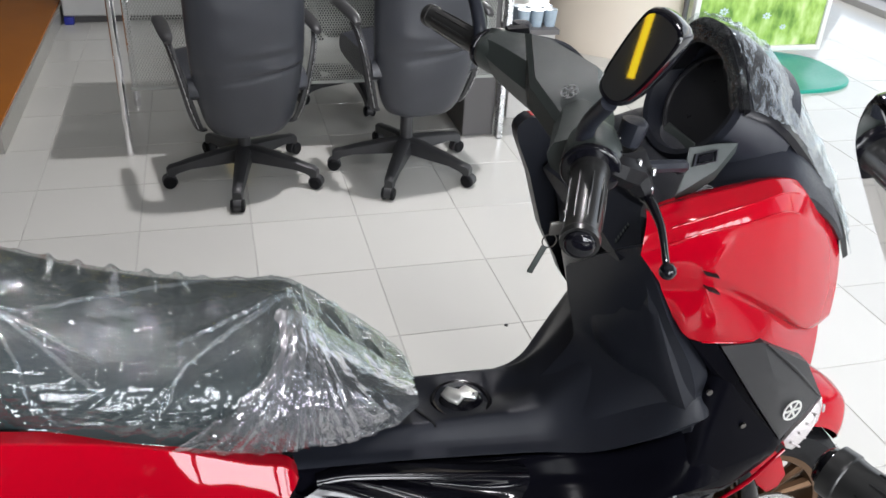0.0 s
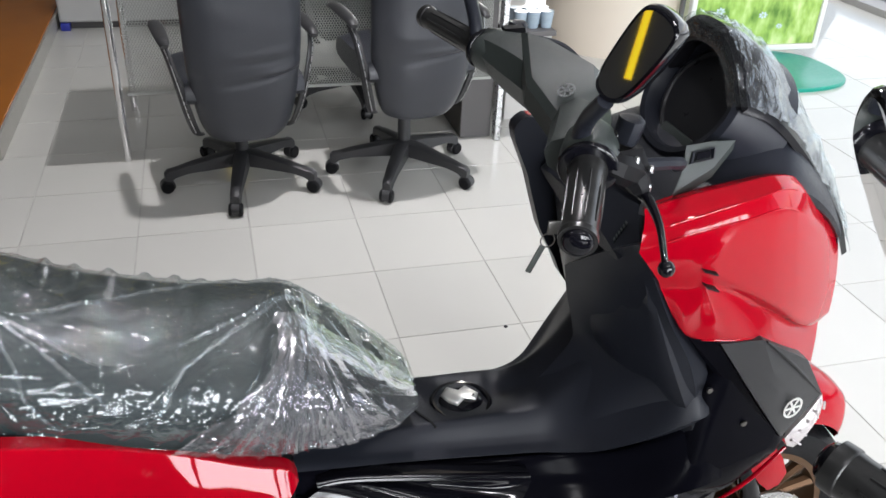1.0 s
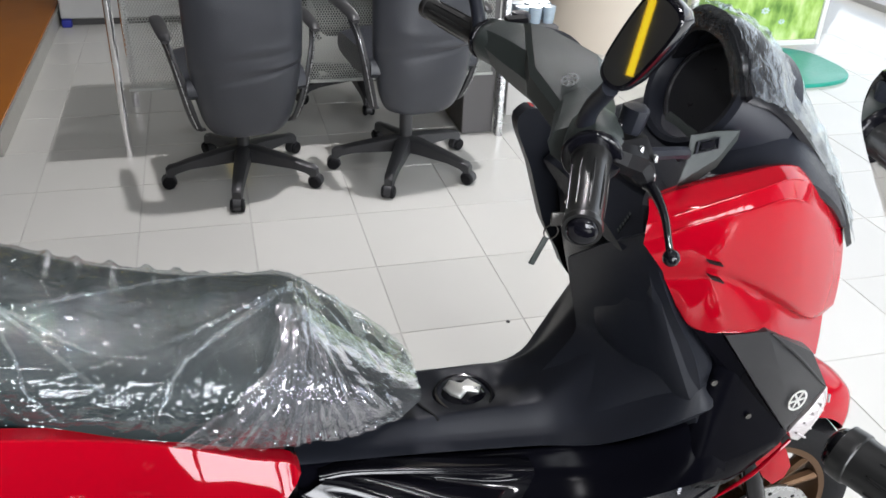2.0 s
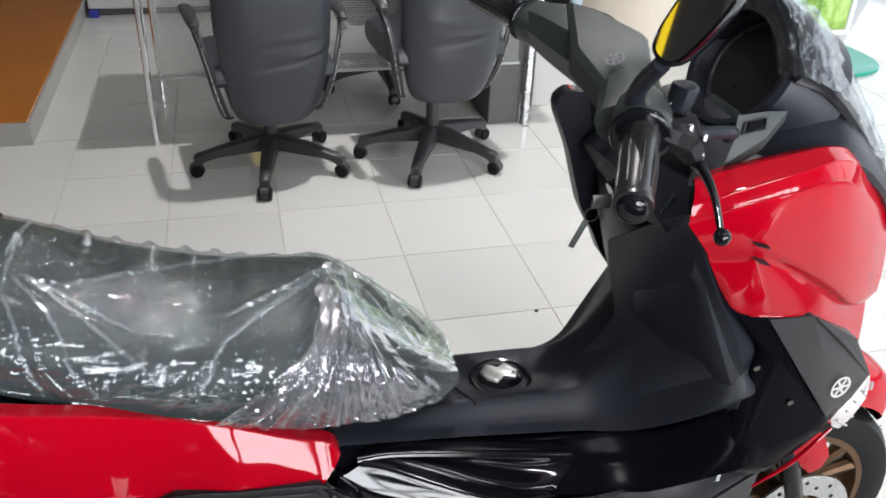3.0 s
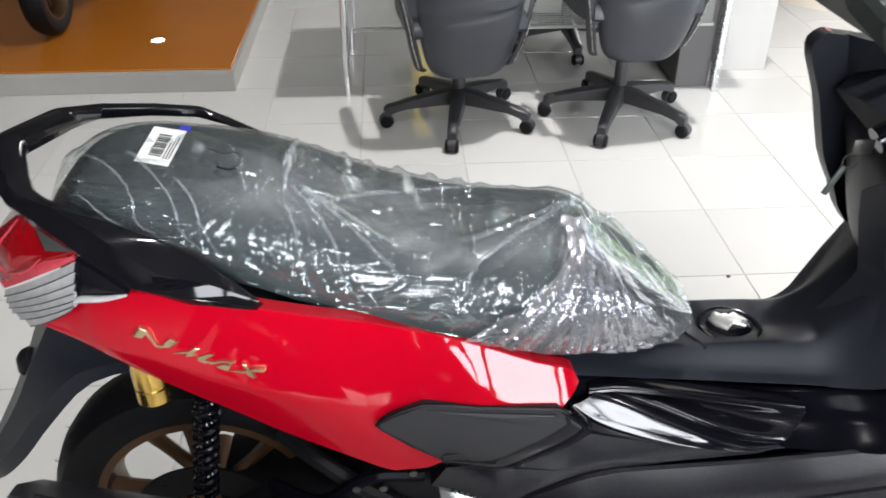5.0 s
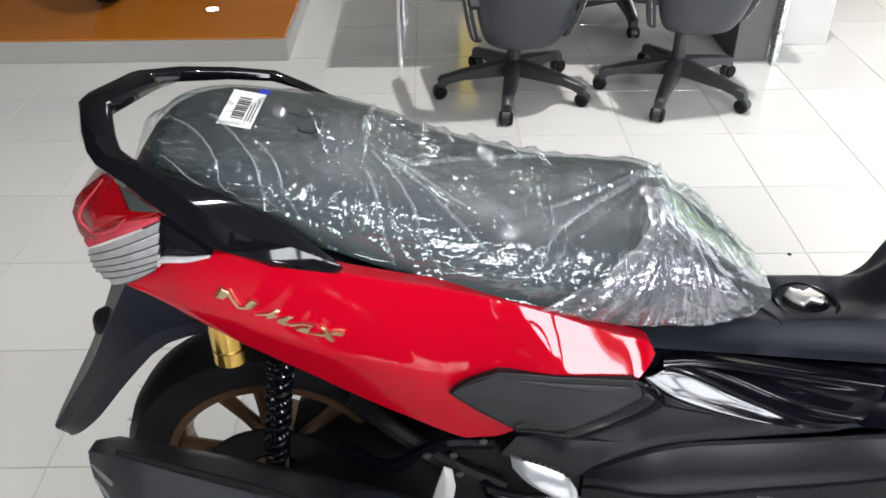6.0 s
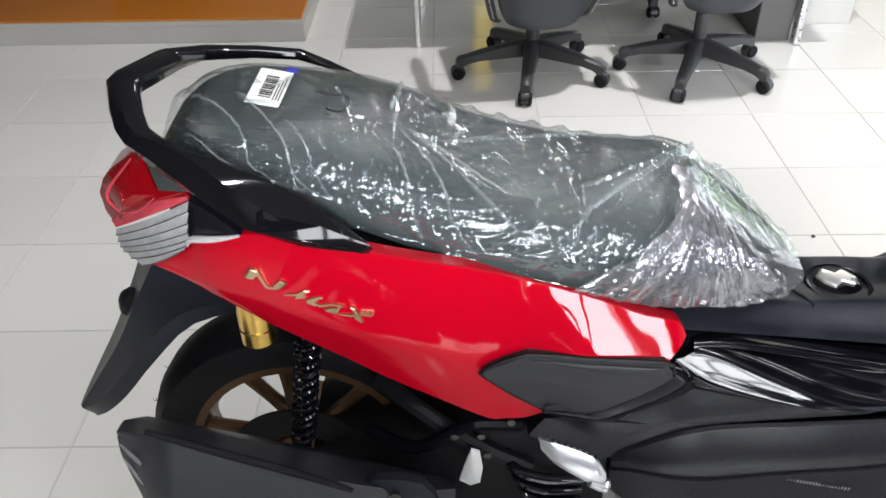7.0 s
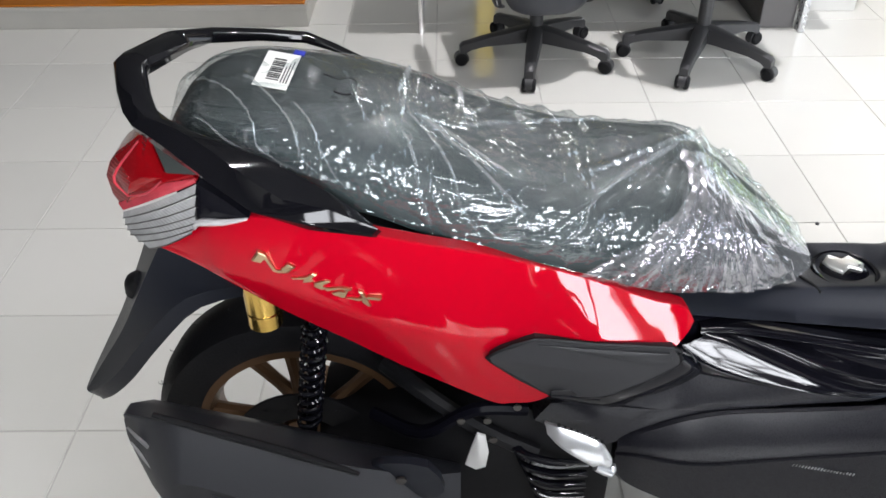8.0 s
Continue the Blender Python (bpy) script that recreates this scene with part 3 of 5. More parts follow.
        rows.append([S(*a.lerp(b, g)) + Vector((0, -.012 * math.sin(math.pi * (.15 + .75 * g)) - step, step * .4)) for g in (0, .08, .2, .35, .5, .65, .8, .92, 1)])
    lens = part("indicator_lens", lattice(rows), white_lens, sc, "clear ribbed indicator lens", angle=14)
    for k in (3, 7, 11, 15, 19, 23):
        part("rib_gap", tube([p + Vector((0, -.0008, -.0006)) for p in rows[k]], .0008, 5, 1), dark_steel, lens)
    tail = [(-1.074, .167, .899), (-1.035, .184, .882), (-1.007, .195, .864), (-1.040, .189, .853), (-1.080, .178, .846)]
    part("lens_tail", slab([S(*p) for p in tail], S(-1.052, .184, .870), .02, .003, 2, 1), black_gloss, lens, "dark glossy tail of the lamp", angle=20)
    part("lens_rim", tube([S(-1.084, .180, .838), S(-1.076, .183, .850), S(-1.042, .193, .857), S(-1.009, .198, .865)], [.002, .005, .0045, .002], 8, 4), white_lens, lens)
    part("lamp_wedge", slab([S(-1.140, .112, .938), S(-1.105, .132, .936), S(-1.070, .162, .908), S(-1.118, .143, .900)], S(-1.108, .140, .920), .03, .003, 2, 1), cover_plastic, sc)
    # mudguard
    rows = []
    for far, mid, near in (((-1.25, -.07, .665), (-1.20, .02, .70), (-1.05, .075, .665)), ((-1.285, -.07, .59), (-1.252, .02, .608), (-1.16, .07, .632)), ((-1.33, -.065, .50), (-1.302, .01, .518), (-1.243, .06, .545)),
                           ((-1.38, -.055, .415), (-1.36, .0, .432), (-1.312, .045, .455)), ((-1.405, -.035, .372), (-1.392, .0, .385), (-1.36, .03, .402)), ((-1.41, -.01, .360), (-1.405, .0, .365), (-1.392, .012, .372))):
        f = [S(*near), S(*near).lerp(S(*mid), .6) + Vector((0, 0, -.004)), S(*mid), S(*mid).lerp(S(*far), .5) + Vector((0, 0, -.003)), S(*far)]
        rows.append(f + [p + Vector((.02, 0, -.018)) for p in reversed(f)])
    part("mudguard", lattice(front_rows(rows, 3), True, True), black_matte, sc, "matte black rear mudguard", angle=25)
    part("plate_lamp", tube([S(-1.262, -.02, .60), S(-1.275, -.03, .585), S(-1.285, -.03, .56)], [.012, .02, .014], 10, 3), dark_void, sc)
    # wheels
    for name, x, z, r, w in (("rear_wheel", -1.005, .314, .268, .066), ("front_wheel", .485, .244, .244, .055)):
        prof = [(r * .70, -w * .8), (r * .82, -w), (r * .93, -w * .9), (r * .985, -w * .5), (r, 0), (r * .985, w * .5), (r * .93, w * .9), (r * .82, w), (r * .70, w * .8), (r * .68, 0)]
        tyre = part(name, lathe(prof, (x, Y0, z), "y", 64, True), rubber, sc, "black tyre on bronze rim")
        random.seed(7)
        for k in range(44):
            a = 2 * math.pi * (k + random.uniform(-.3, .3)) / 44
            e, t = Vector((math.cos(a), 0, math.sin(a))), Vector((-math.sin(a), 0, math.cos(a)))
            q = random.choice((-.62, -.2, .1))
            c = Vector((x, Y0 + w * q, z)) + e * r * (.965 if q < -.5 else .99)
            part("moulding_hair", tube([c, c + e * .006 + t * .002, c + e * .009 + t * random.uniform(-.006, .006)], [.0008, .0006, .0004], 4, 1), rubber, tyre)
        part("rim", lathe([(r * .715, -w * .82), (r * .66, -w * .82), (r * .62, -w * .4), (r * .62, w * .4), (r * .66, w * .82), (r * .715, w * .82)], (x, Y0, z), "y", 48, True), bronze, tyre)
        part("hub", lathe([(.0, -.07), (.045, -.07), (.05, -.03), (.05, .03), (.045, .07), (.0, .07)], (x, Y0, z), "y", 20), bronze, tyre)
        for k in range(5):
            a = 2 * math.pi * k / 5 + 0.62
            for da in (-0.2, 0.2):
                p0 = Vector((x + .04 * math.cos(a), Y0 - .02, z + .04 * math.sin(a)))
                p1 = Vector((x + r * .66 * math.cos(a + da), Y0 - .03, z + r * .66 * math.sin(a + da)))
                part("spoke", tube([p0, p0.lerp(p1, .5), p1], [.016, .012, .014], 8, 2), bronze, tyre)
        # rear disc near black: the shade round that wheel is put into its colour
        disc = part("brake_disc", lathe([(r * .25, -.0025), (r * .46, -.0025), (r * .46, .0025), (r * .25, .0025)], (x, Y0 - .085, z), "y", 40, True), steel if name == "front_wheel" else dark_void, tyre, "drilled steel brake disc")
        for k in range(20):
            a, q = 2 * math.pi * k / 20, (.33, .385)[k % 2]
            part("hole", lathe([(0, -.0005), (.0045, -.0005), (.0045, .0005), (0, .0005)], (x + r * q * math.cos(a), Y0 - .0878, z + r * q * math.sin(a)), "y", 8), dark_void, disc)
    # shock absorber
    coil = [S(-.953 - .03 * k / 150 + .017 * math.cos(k * .5), .14 + .017 * math.sin(k * .5), .64 - .215 * k / 150) for k in range(151)]
    shock = part("shock_absorber", tube([S(-.948, .14, .68), S(-.985, .14, .38)], .010, 10, 2), black_gloss, sc, "black coil shock absorber")
    part("spring", tube(coil, .0042, 6, 1), black_gloss, shock)
    part("reservoir", lathe([(0, -.002), (.0238, -.002), (.025, -.0008), (.025, .022), (.0232, .024), (.025, .026), (.025, .095), (0, .095)], S(-1.021, .15, .655), "z", 28), gold, sc, "gold shock reservoir")
    # silencer: angular body with a bevelled shield
    sec = [(-.055, .015), (-.02, .046), (.02, .066), (.054, .085), (.090, .0), (.080, -.065), (.02, -.08), (-.05, -.06), (-.07, -.01)]
    end = [-1.222, -1.230, -1.222, -1.158, -1.163, -1.178, -1.19, -1.20, -1.212]
    rows = [[S(-1.229, .225 + u * .12, .512 + v * .3) for u, v in sec], [S(e, .215 + u * .95, .492 + v * .95) for e, (u, v) in zip(end, sec)], [S(e + .05, .215 + u, .478 + v) for e, (u, v) in zip(end, sec)]]
    for x, y, z, k in ((-1.0, .210, .420, 1.0), (-.88, .205, .375, .97), (-.80, .19, .345, .80), (-.74, .17, .33, .5)):
        rows.append([S(x, y + u * k, z + v * k) for u, v in sec])
    muff = part("silencer", lattice(front_rows(rows, 3), True, True), silencer_paint, sc, "matte black exhaust silencer", angle=28)
    part("shield_ridge", tube([S(-1.10, .303, .455), S(-.98, .298, .415), S(-.86, .290, .372)], [.002, .004, .004], 6, 3), silencer_paint, muff)
    # dark bar standing for the shadow in the groove above the shield
    part("shield_groove", tube([S(-1.166, 0.272, 0.592), S(-1.076, 0.272, 0.551), S(-0.979, 0.270, 0.506), S(-0.892, 0.262, 0.452)], [.004, .006, .006, .004], 8, 4), dark_void, muff)
    for a, b in ((S(-1.218, 0.242, 0.538), S(-1.185, 0.265, 0.523)), (S(-1.216, 0.249, 0.514), S(-1.186, 0.272, 0.490))):
        part("end_slot", tube([a + Vector((-.002, -.004, 0)), a.lerp(b, .5) + Vector((-.002, -.005, 0)), b + Vector((0, -.005, 0))], [.0015, .0028, .0040], 6, 2), alloy, muff)
    part("bracket", slab([S(-.875, .245, .445), S(-.85, .25, .460), S(-.79, .25, .45), S(-.765, .245, .39), S(-.80, .25, .38)], S(-.82, .25, .42), .015, .003, 3, 2), black_matte, sc)
    bolt(-.83, .256, .43, sc, .008)
    # passenger footpeg
    upper, lower = [(-0.618, 0.235, 0.528), (-0.599, 0.243, 0.528), (-0.566, 0.248, 0.518), (-0.536, 0.252, 0.502), (-0.519, 0.254, 0.472)], [(-0.615, 0.24, 0.511), (-0.596, 0.255, 0.498), (-0.564, 0.262, 0.477), (-0.54, 0.264, 0.462), (-0.522, 0.26, 0.449)]
    rows = []
    for a, b in zip(upper, lower):
        a, b = S(*a), S(*b)
        rows.append([a + Vector((0, .012, -.012)), a + Vector((0, .007, -.002)), a, a.lerp(b, .25) + Vector((.001, -.003, 0)), a.lerp(b, .8) + Vector((0, -.003, 0)), b, b + Vector((0, .018, -.004))])
    peg = part("footpeg", lattice(front_rows(rows, 3), True, True), alloy, sc, "polished aluminium footpeg", angle=26)
    part("peg_lug", tube([S(*lower[3]) + Vector((-.004, 0, .004)), S(*lower[4]) + Vector((.002, -.002, .002)), S(*lower[4]) + Vector((.004, .004, .012))], [.006, .008, .006], 10, 2), alloy, peg)
    for k in range(8):
        f = k / 7
        part("stud", lathe([(0, 0), (.003, 0), (.002, .004), (0, .004)], S(*Vector(upper[1]).lerp(Vector(upper[3]), f)) + Vector((0, .004, -.001)), "z", 6), dark_void, peg)
    # engine and stand
    part("engine", body([(-.98, [(0, .36), (.08, .35), (.11, .31), (.08, .26), (0, .25)]), (-.80, [(0, .44), (.13, .43), (.16, .34), (.15, .20), (0, .17)]), (-.62, [(0, .48), (.14, .47), (.17, .36), (.16, .20), (0, .16)]), (-.5, [(0, .50), (.14, .49), (.18, .38), (.16, .22), (0, .18)])], 3, 3, Y0), dark_void, sc, "dark engine block")
    for k in range(5):
        part("fin", tube([S(-.66 + .01 * k, .12, .425 - .026 * k), S(-.65 + .01 * k, .19, .418 - .026 * k), S(-.60, .205, .405 - .026 * k), S(-.54, .20, .398 - .026 * k)], [.006, .009, .009, .006], 8, 4, .6), black_gloss, sc)
    part("tag", slab([S(-.715, .200, .468), S(-.702, .200, .462), S(-.697, .203, .428), S(-.701, .206, .398), S(-.716, .205, .390), S(-.733, .200, .396), S(-.725, .197, .428)], S(-.712, .203, .428), .003, .004, 2, 1), carton_white, sc, "white paper tag")
    for x, y, z in ((-.74, .20, .497), (-.70, .20, .497), (-.69, .2, .455), (-.655, .19, .515)):
        bolt(x, y, z, sc, .006)
    part("hose", tube([S(-.88, .13, .44), S(-.80, .18, .45), S(-.72, .19, .51), S(-.64, .18, .50)], .011, 8, 4), deep_gloss, sc)
    part("hose", tube([S(-.86, .10, .52), S(-.78, .16, .50), S(-.70, .17, .44), S(-.62, .18, .40)], .014, 8, 4), dark_void, sc)
    for s in (1, -1):
        part("stand_leg", tube([S(-.55, .1 * s, .28), S(-.62, .14 * s, .1), S(-.66, .17 * s, .012)], .012, 8, 3), black_gloss, sc)
    # footboard: a level tread, a sloping upper facet down to a crease, a groove, and a lower flank
    fb = []
    for x, zin, yt, zt, yc, zc, yf, zf in ((-.497, .405, .190, .447, .194, .420, .190, .370), (-.470, .425, .197, .463, .208, .431, .200, .345), (-.412, .455, .198, .490, .223, .432, .214, .322), (-.366, .465, .1975, .502, .225, .429, .220, .300), (-.330, .470, .197, .507, .225, .431, .220, .285),
                                          (-.246, .470, .197, .510, .225, .440, .218, .270), (-.10, .470, .195, .513, .222, .449, .214, .255), (.0, .470, .190, .514, .217, .459, .208, .255), (.15, .485, .182, .522, .203, .468, .195, .29), (.30, .49, .142, .515, .162, .490, .155, .37)):
        half = [(0, zin), (.15, zin + .004), (yt - .022, zt - .012), (yt - .006, zt - .001), (yt, zt - .004), (yt * .5 + yc * .5 + .004, zt * .45 + zc * .55), (yc, zc + .002), (yc, zc - .001), (yc - .005, zc - .004), (yc - .005, zc - .009), (yc + .0, zc - .011), (yf, zf), (yf - .03, zf - .03), (0, zf - .03)]
        fb.append([S(x, y, z) for y, z in half] + [S(x, -y, z) for y, z in reversed(half[1:-1])])
    board = part("footboard", lattice(front_rows(fb, 5), True, True), satin_black, sc, "matte black footboard", angle=26)
    for k in range(20):
        part("rib", tube([S(-.232 + .0052 * k, .2235, .4165 - .0013 * k), S(-.230 + .0052 * k, .2235, .4215 - .0013 * k)], .0012, 5, 1), steel, board)
    part("tunnel_side", body([(-.44, [(0, .64), (.10, .65), (.135, .645), (.145, .60), (.150, .53), (0, .50)]), (-.3, [(0, .60), (.08, .605), (.112, .610), (.125, .57), (.150, .51), (0, .50)]),
                              (-.1, [(0, .56), (.08, .57), (.103, .576), (.125, .545), (.160, .50), (0, .48)]), (.02, [(0, .56), (.09, .57), (.115, .576), (.135, .545), (.18, .50), (0, .48)]),
                              (.11, [(0, .58), (.12, .59), (.152, .602), (.165, .57), (.20, .52), (0, .50)]), (.205, [(0, .64), (.15, .66), (.190, .672), (.203, .63), (.212, .55), (0, .53)]), (.26, [(0, .64), (.15, .67), (.178, .672), (.19, .63), (.2, .55), (0, .53)])], 5, 4, Y0), deep_gloss, sc, "glossy black tunnel side")
    part("front_flank", body([(.188, [(0, .68), (.15, .68), (.186, .67), (.195, .60), (.198, .54), (0, .52)]), (.208, [(0, .86), (.15, .86), (.198, .84), (.206, .70), (.195, .53), (0, .50)]), (.24, [(0, .88), (.16, .88), (.206, .855), (.210, .70), (.19, .51), (0, .49)]),
                              (.30, [(0, .84), (.16, .84), (.200, .81), (.205, .70), (.188, .515), (0, .50)]), (.36, [(0, .72), (.14, .72), (.185, .70), (.195, .65), (.185, .58), (0, .56)]), (.385, [(0, .68), (.12, .68), (.17, .66), (.18, .63), (.17, .605), (0, .60)])], 4, 4, Y0), deep_gloss, sc, "glossy black front flank")
    for k in range(11):
        part("rib", tube([S(.186 + .0005 * k, .2035, .522 + .0052 * k), S(.192 + .0005 * k, .2035, .5235 + .0052 * k)], .0013, 5, 1), steel, sc)
    for s in (1, -1):
        part("flank_trim", tube([S(.262, .199 * s, .490), S(.325, .201 * s, .536), S(.387, .193 * s, .592)], [.002, .0038, .0028], 8, 4), red_paint, sc)
    # gloss panel: a teardrop blade, hollowed above a ridge that runs from its head down to its tip
    blade = [
        [(-0.3880, 0.1430, 0.6300), (-0.3390, 0.1400, 0.6280), (-0.2520, 0.1420, 0.6150), (-0.1650, 0.1460, 0.6000), (-0.1000, 0.1490, 0.5900), (-0.0500, 0.1510, 0.5820)],
        [(-0.3880, 0.1465, 0.6250), (-0.3390, 0.1435, 0.6230), (-0.2520, 0.1455, 0.6100), (-0.1650, 0.1495, 0.5950), (-0.1000, 0.1525, 0.5850), (-0.0500, 0.1545, 0.5770)],
        [(-0.3870, 0.1485, 0.6200), (-0.3380, 0.1455, 0.6180), (-0.2510, 0.1475, 0.6050), (-0.1640, 0.1515, 0.5900), (-0.0990, 0.1545, 0.5800), (-0.0490, 0.1565, 0.5720)],
        [(-0.3840, 0.1400, 0.6270), (-0.3360, 0.1350, 0.6150), (-0.2620, 0.1370, 0.5980), (-0.1850, 0.1470, 0.5800), (-0.1200, 0.1570, 0.5660), (-0.0580, 0.1650, 0.5620)],
        [(-0.3820, 0.1460, 0.6260), (-0.3342, 0.1457, 0.6176), (-0.2742, 0.1579, 0.6022), (-0.2074, 0.1768, 0.5803), (-0.1421, 0.1864, 0.5601), (-0.0855, 0.1861, 0.5448)],
        [(-0.3810, 0.1420, 0.6250), (-0.3402, 0.1427, 0.6146), (-0.2792, 0.1569, 0.5962), (-0.2124, 0.1758, 0.5733), (-0.1521, 0.1844, 0.5541), (-0.0955, 0.1841, 0.5418)],
        [(-0.3820, 0.1500, 0.6220), (-0.3452, 0.1580, 0.6139), (-0.2797, 0.1780, 0.5909), (-0.2085, 0.1980, 0.5679), (-0.1530, 0.2000, 0.5512), (-0.0958, 0.1900, 0.5396)],
        [(-0.4040, 0.1572, 0.6121), (-0.3584, 0.1680, 0.5953), (-0.2859, 0.1865, 0.5774), (-0.2166, 0.2025, 0.5613), (-0.1561, 0.2023, 0.5485), (-0.0927, 0.1910, 0.5376)],
        [(-0.4161, 0.1606, 0.6045), (-0.3667, 0.1780, 0.5796), (-0.2972, 0.1950, 0.5647), (-0.2260, 0.2070, 0.5566), (-0.1533, 0.2042, 0.5462), (-0.0887, 0.1910, 0.5356)],
        [(-0.3842, 0.1709, 0.5618), (-0.3380, 0.1810, 0.5584), (-0.2645, 0.1940, 0.5535), (-0.2043, 0.2050, 0.5524), (-0.1435, 0.2018, 0.5427), (-0.0848, 0.1890, 0.5336)]]
    rows = [cr([S(*p) for p in e], 7) for e in blade]
    rows = [[p + Vector((0, .025, -.004)) for p in rows[0]]] + rows + [[p + Vector((0, .025, .004)) for p in rows[-1]]]
    fine = [cr([r[i] for r in rows], 3) for i in range(len(rows[0]))]
    part("gloss_panel", lattice(fine), black_gloss, sc, "glossy black teardrop panel with a hollow", angle=70)
    low = [(-.604, .182, .514), (-.628, .187, .483), (-.560, .190, .444), (-.524, .191, .425), (-.491, .191, .442), (-.412, .190, .488), (-.339, .188, .505), (-.246, .186, .510), (-.12, .186, .520), (-.084, .182, .533), (-.140, .183, .531), (-.251, .177, .545), (-.337, .171, .556), (-.384, .166, .563), (-.416, .175, .547), (-.474, .182, .526), (-.515, .185, .513), (-.577, .188, .524)]
    part("lower_panel", slab([S(*p) for p in low], S(-.43, .184, .503), .03, .003, 3, 1), satin_black, sc, "satin black lower side panel", angle=25)
    # tunnel top with fuel cap, rising to the leg shield
    part("tunnel_top", body([(-.42, [(0, .68), (.06, .68), (.09, .675), (.125, .668), (.142, .655), (0, .60)]), (-.32, [(0, .65), (.05, .65), (.075, .645), (.10, .632), (.114, .620), (0, .58)]),
                             (-.22, [(0, .632), (.045, .635), (.065, .633), (.085, .610), (.101, .598), (0, .56)]), (-.10, [(0, .626), (.045, .633), (.064, .630), (.085, .600), (.102, .586), (0, .55)]),
                             (-.02, [(0, .630), (.045, .634), (.066, .628), (.09, .597), (.11, .584), (0, .55)]), (.03, [(0, .665), (.045, .662), (.07, .65), (.105, .610), (.128, .590), (0, .55)]),
                             (.07, [(0, .715), (.05, .71), (.08, .690), (.13, .635), (.155, .612), (0, .56)]), (.12, [(0, .79), (.06, .78), (.10, .75), (.16, .69), (.184, .648), (0, .58)]),
                             (.17, [(0, .87), (.07, .86), (.12, .83), (.18, .76), (.203, .680), (0, .60)]), (.205, [(0, .87), (.07, .86), (.12, .83), (.182, .75), (.200, .695), (0, .63)]), (.216, [(0, .86), (.07, .85), (.11, .82), (.165, .74), (.180, .70), (0, .65)])], 5, 4, Y0), black_matte, sc, "matte black centre tunnel")
    part("cap_surround", lathe([(.043, -.01), (.045, .001), (.049, .002), (.053, -.001), (.053, -.02), (.043, -.02)], S(-.128, .010, .631), "z", 40, True), black_gloss, sc)
    cap = part("fuel_cap", lathe([(0, .006), (.030, .006), (.036, .003), (.040, -.001), (.042, -.006), (.042, -.02), (0, -.02)], S(-.128, .010, .627), "z", 36), black_gloss, sc, "round black fuel cap with chrome flap")
    f = [S(x, y, .6335) for x, y in ((-.160, -.004), (-.146, -.022), (-.128, -.010), (-.112, -.020), (-.096, .002), (-.104, .018), (-.122, .010), (-.138, .026), (-.152, .014))]
    c = sum(f, Vector()) / 9
    part("cap_flap", lattice([f] + [[c + (p - c) * k + Vector((0, 0, h)) for p in f] for k, h in ((1, .002), (.9, .0045), (.6, .0060), (.2, .0065))], True, True), cap_metal, cap, "chrome key flap", angle=50)
    part("seam", tube([S(-.205, -.05, .634), S(-.20, -.02, .634), S(-.21, .02, .634), S(-.195, .05, .634), S(-.185, .066, .629)], .003, 6, 5), dark_void, sc)
    # leg shield, inner side
    rows = []
    for z, xc, xe, w in ((1.055, .085, .050, .185), (.99, .085, .062, .19), (.945, .08, .075, .195), (.93, .065, .08, .195), (.90, .055, .088, .195), (.82, .062, .120, .20), (.74, .085, .155, .205), (.68, .125, .185, .20), (.62, .17, .20, .19)):
        ring = [S(xc, 0, z), S(xc + .003, .05, z), S(xc + .012, .09, z), S((xc * .7 + xe * .3) + .004, .13, z), S((xc * .25 + xe * .75), w - .03, z), S(xe - .004, w - .008, z), S(xe + .006, w, z), S(xe + .05, w - .01, z)]
        ring += [S(xe + .07, 0, z)] + [Vector((p.x, 2 * Y0 - p.y, p.z)) for p in reversed(ring[1:])]
        rows.append(ring)
    part("leg_shield", lattice(front_rows(rows), True, True), black_matte, sc, "matte black inner leg shield")
    # knee panel: a flat face below a sloping top edge, with a bevelled outer side
    knee = [[(.034, 0, .872), (.038, .10, .952), (.043, .182, 1.011), (.042, .200, 1.022)],
            [(.047, -.006, .815), (.054, .10, .893), (.068, .186, .952), (.074, .203, .962)],
            [(.066, -.010, .750), (.080, .10, .822), (.095, .190, .889), (.110, .206, .889)],
            [(.064, 0, .722), (.100, .10, .765), (.122, .192, .827), (.150, .206, .823)],
            [(.036, 0, .678), (.082, .10, .700), (.149, .194, .762), (.174, .206, .768)],
            [(-.005, 0, .628), (.045, .10, .628), (.165, .182, .690), (.195, .194, .71)]]
    cols = [cr([S(*r[k]) for r in knee], 5) for k in range(4)]
    rows = []
    for l, m, c, o in zip(*cols):
        face = cr([l, m, c], 5)
        rows.append([l + Vector((.03, .01, -.004)), l + Vector((.004, .004, -.001))] + face[:-1] + [c.lerp(m, .03), c, c.lerp(o, .5), o, o + Vector((.004, .003, 0)), o + Vector((.03, .012, 0))])
    rows = [[p + Vector((.045, 0, .004)) for p in rows[0]], [p + Vector((.005, 0, .0035)) for p in rows[0]]] + rows
    part("knee_panel", lattice(rows), black_matte, sc, "matte black knee panel with a bevelled side", angle=24)
    wing = [(.014, 1.058), (-.004, 1.044), (-.002, 1.015), (.026, .95), (.058, .846), (.092, .783), (.132, .711), (.20, .72), (.20, .90), (.12, 1.03)]
    part("shield_wing", slab([S(x, -.203, z) for x, z in wing], S(.09, -.203, .90), -.03, -.008, 4, 2), black_matte, sc, "matte black side wing of the leg shield")
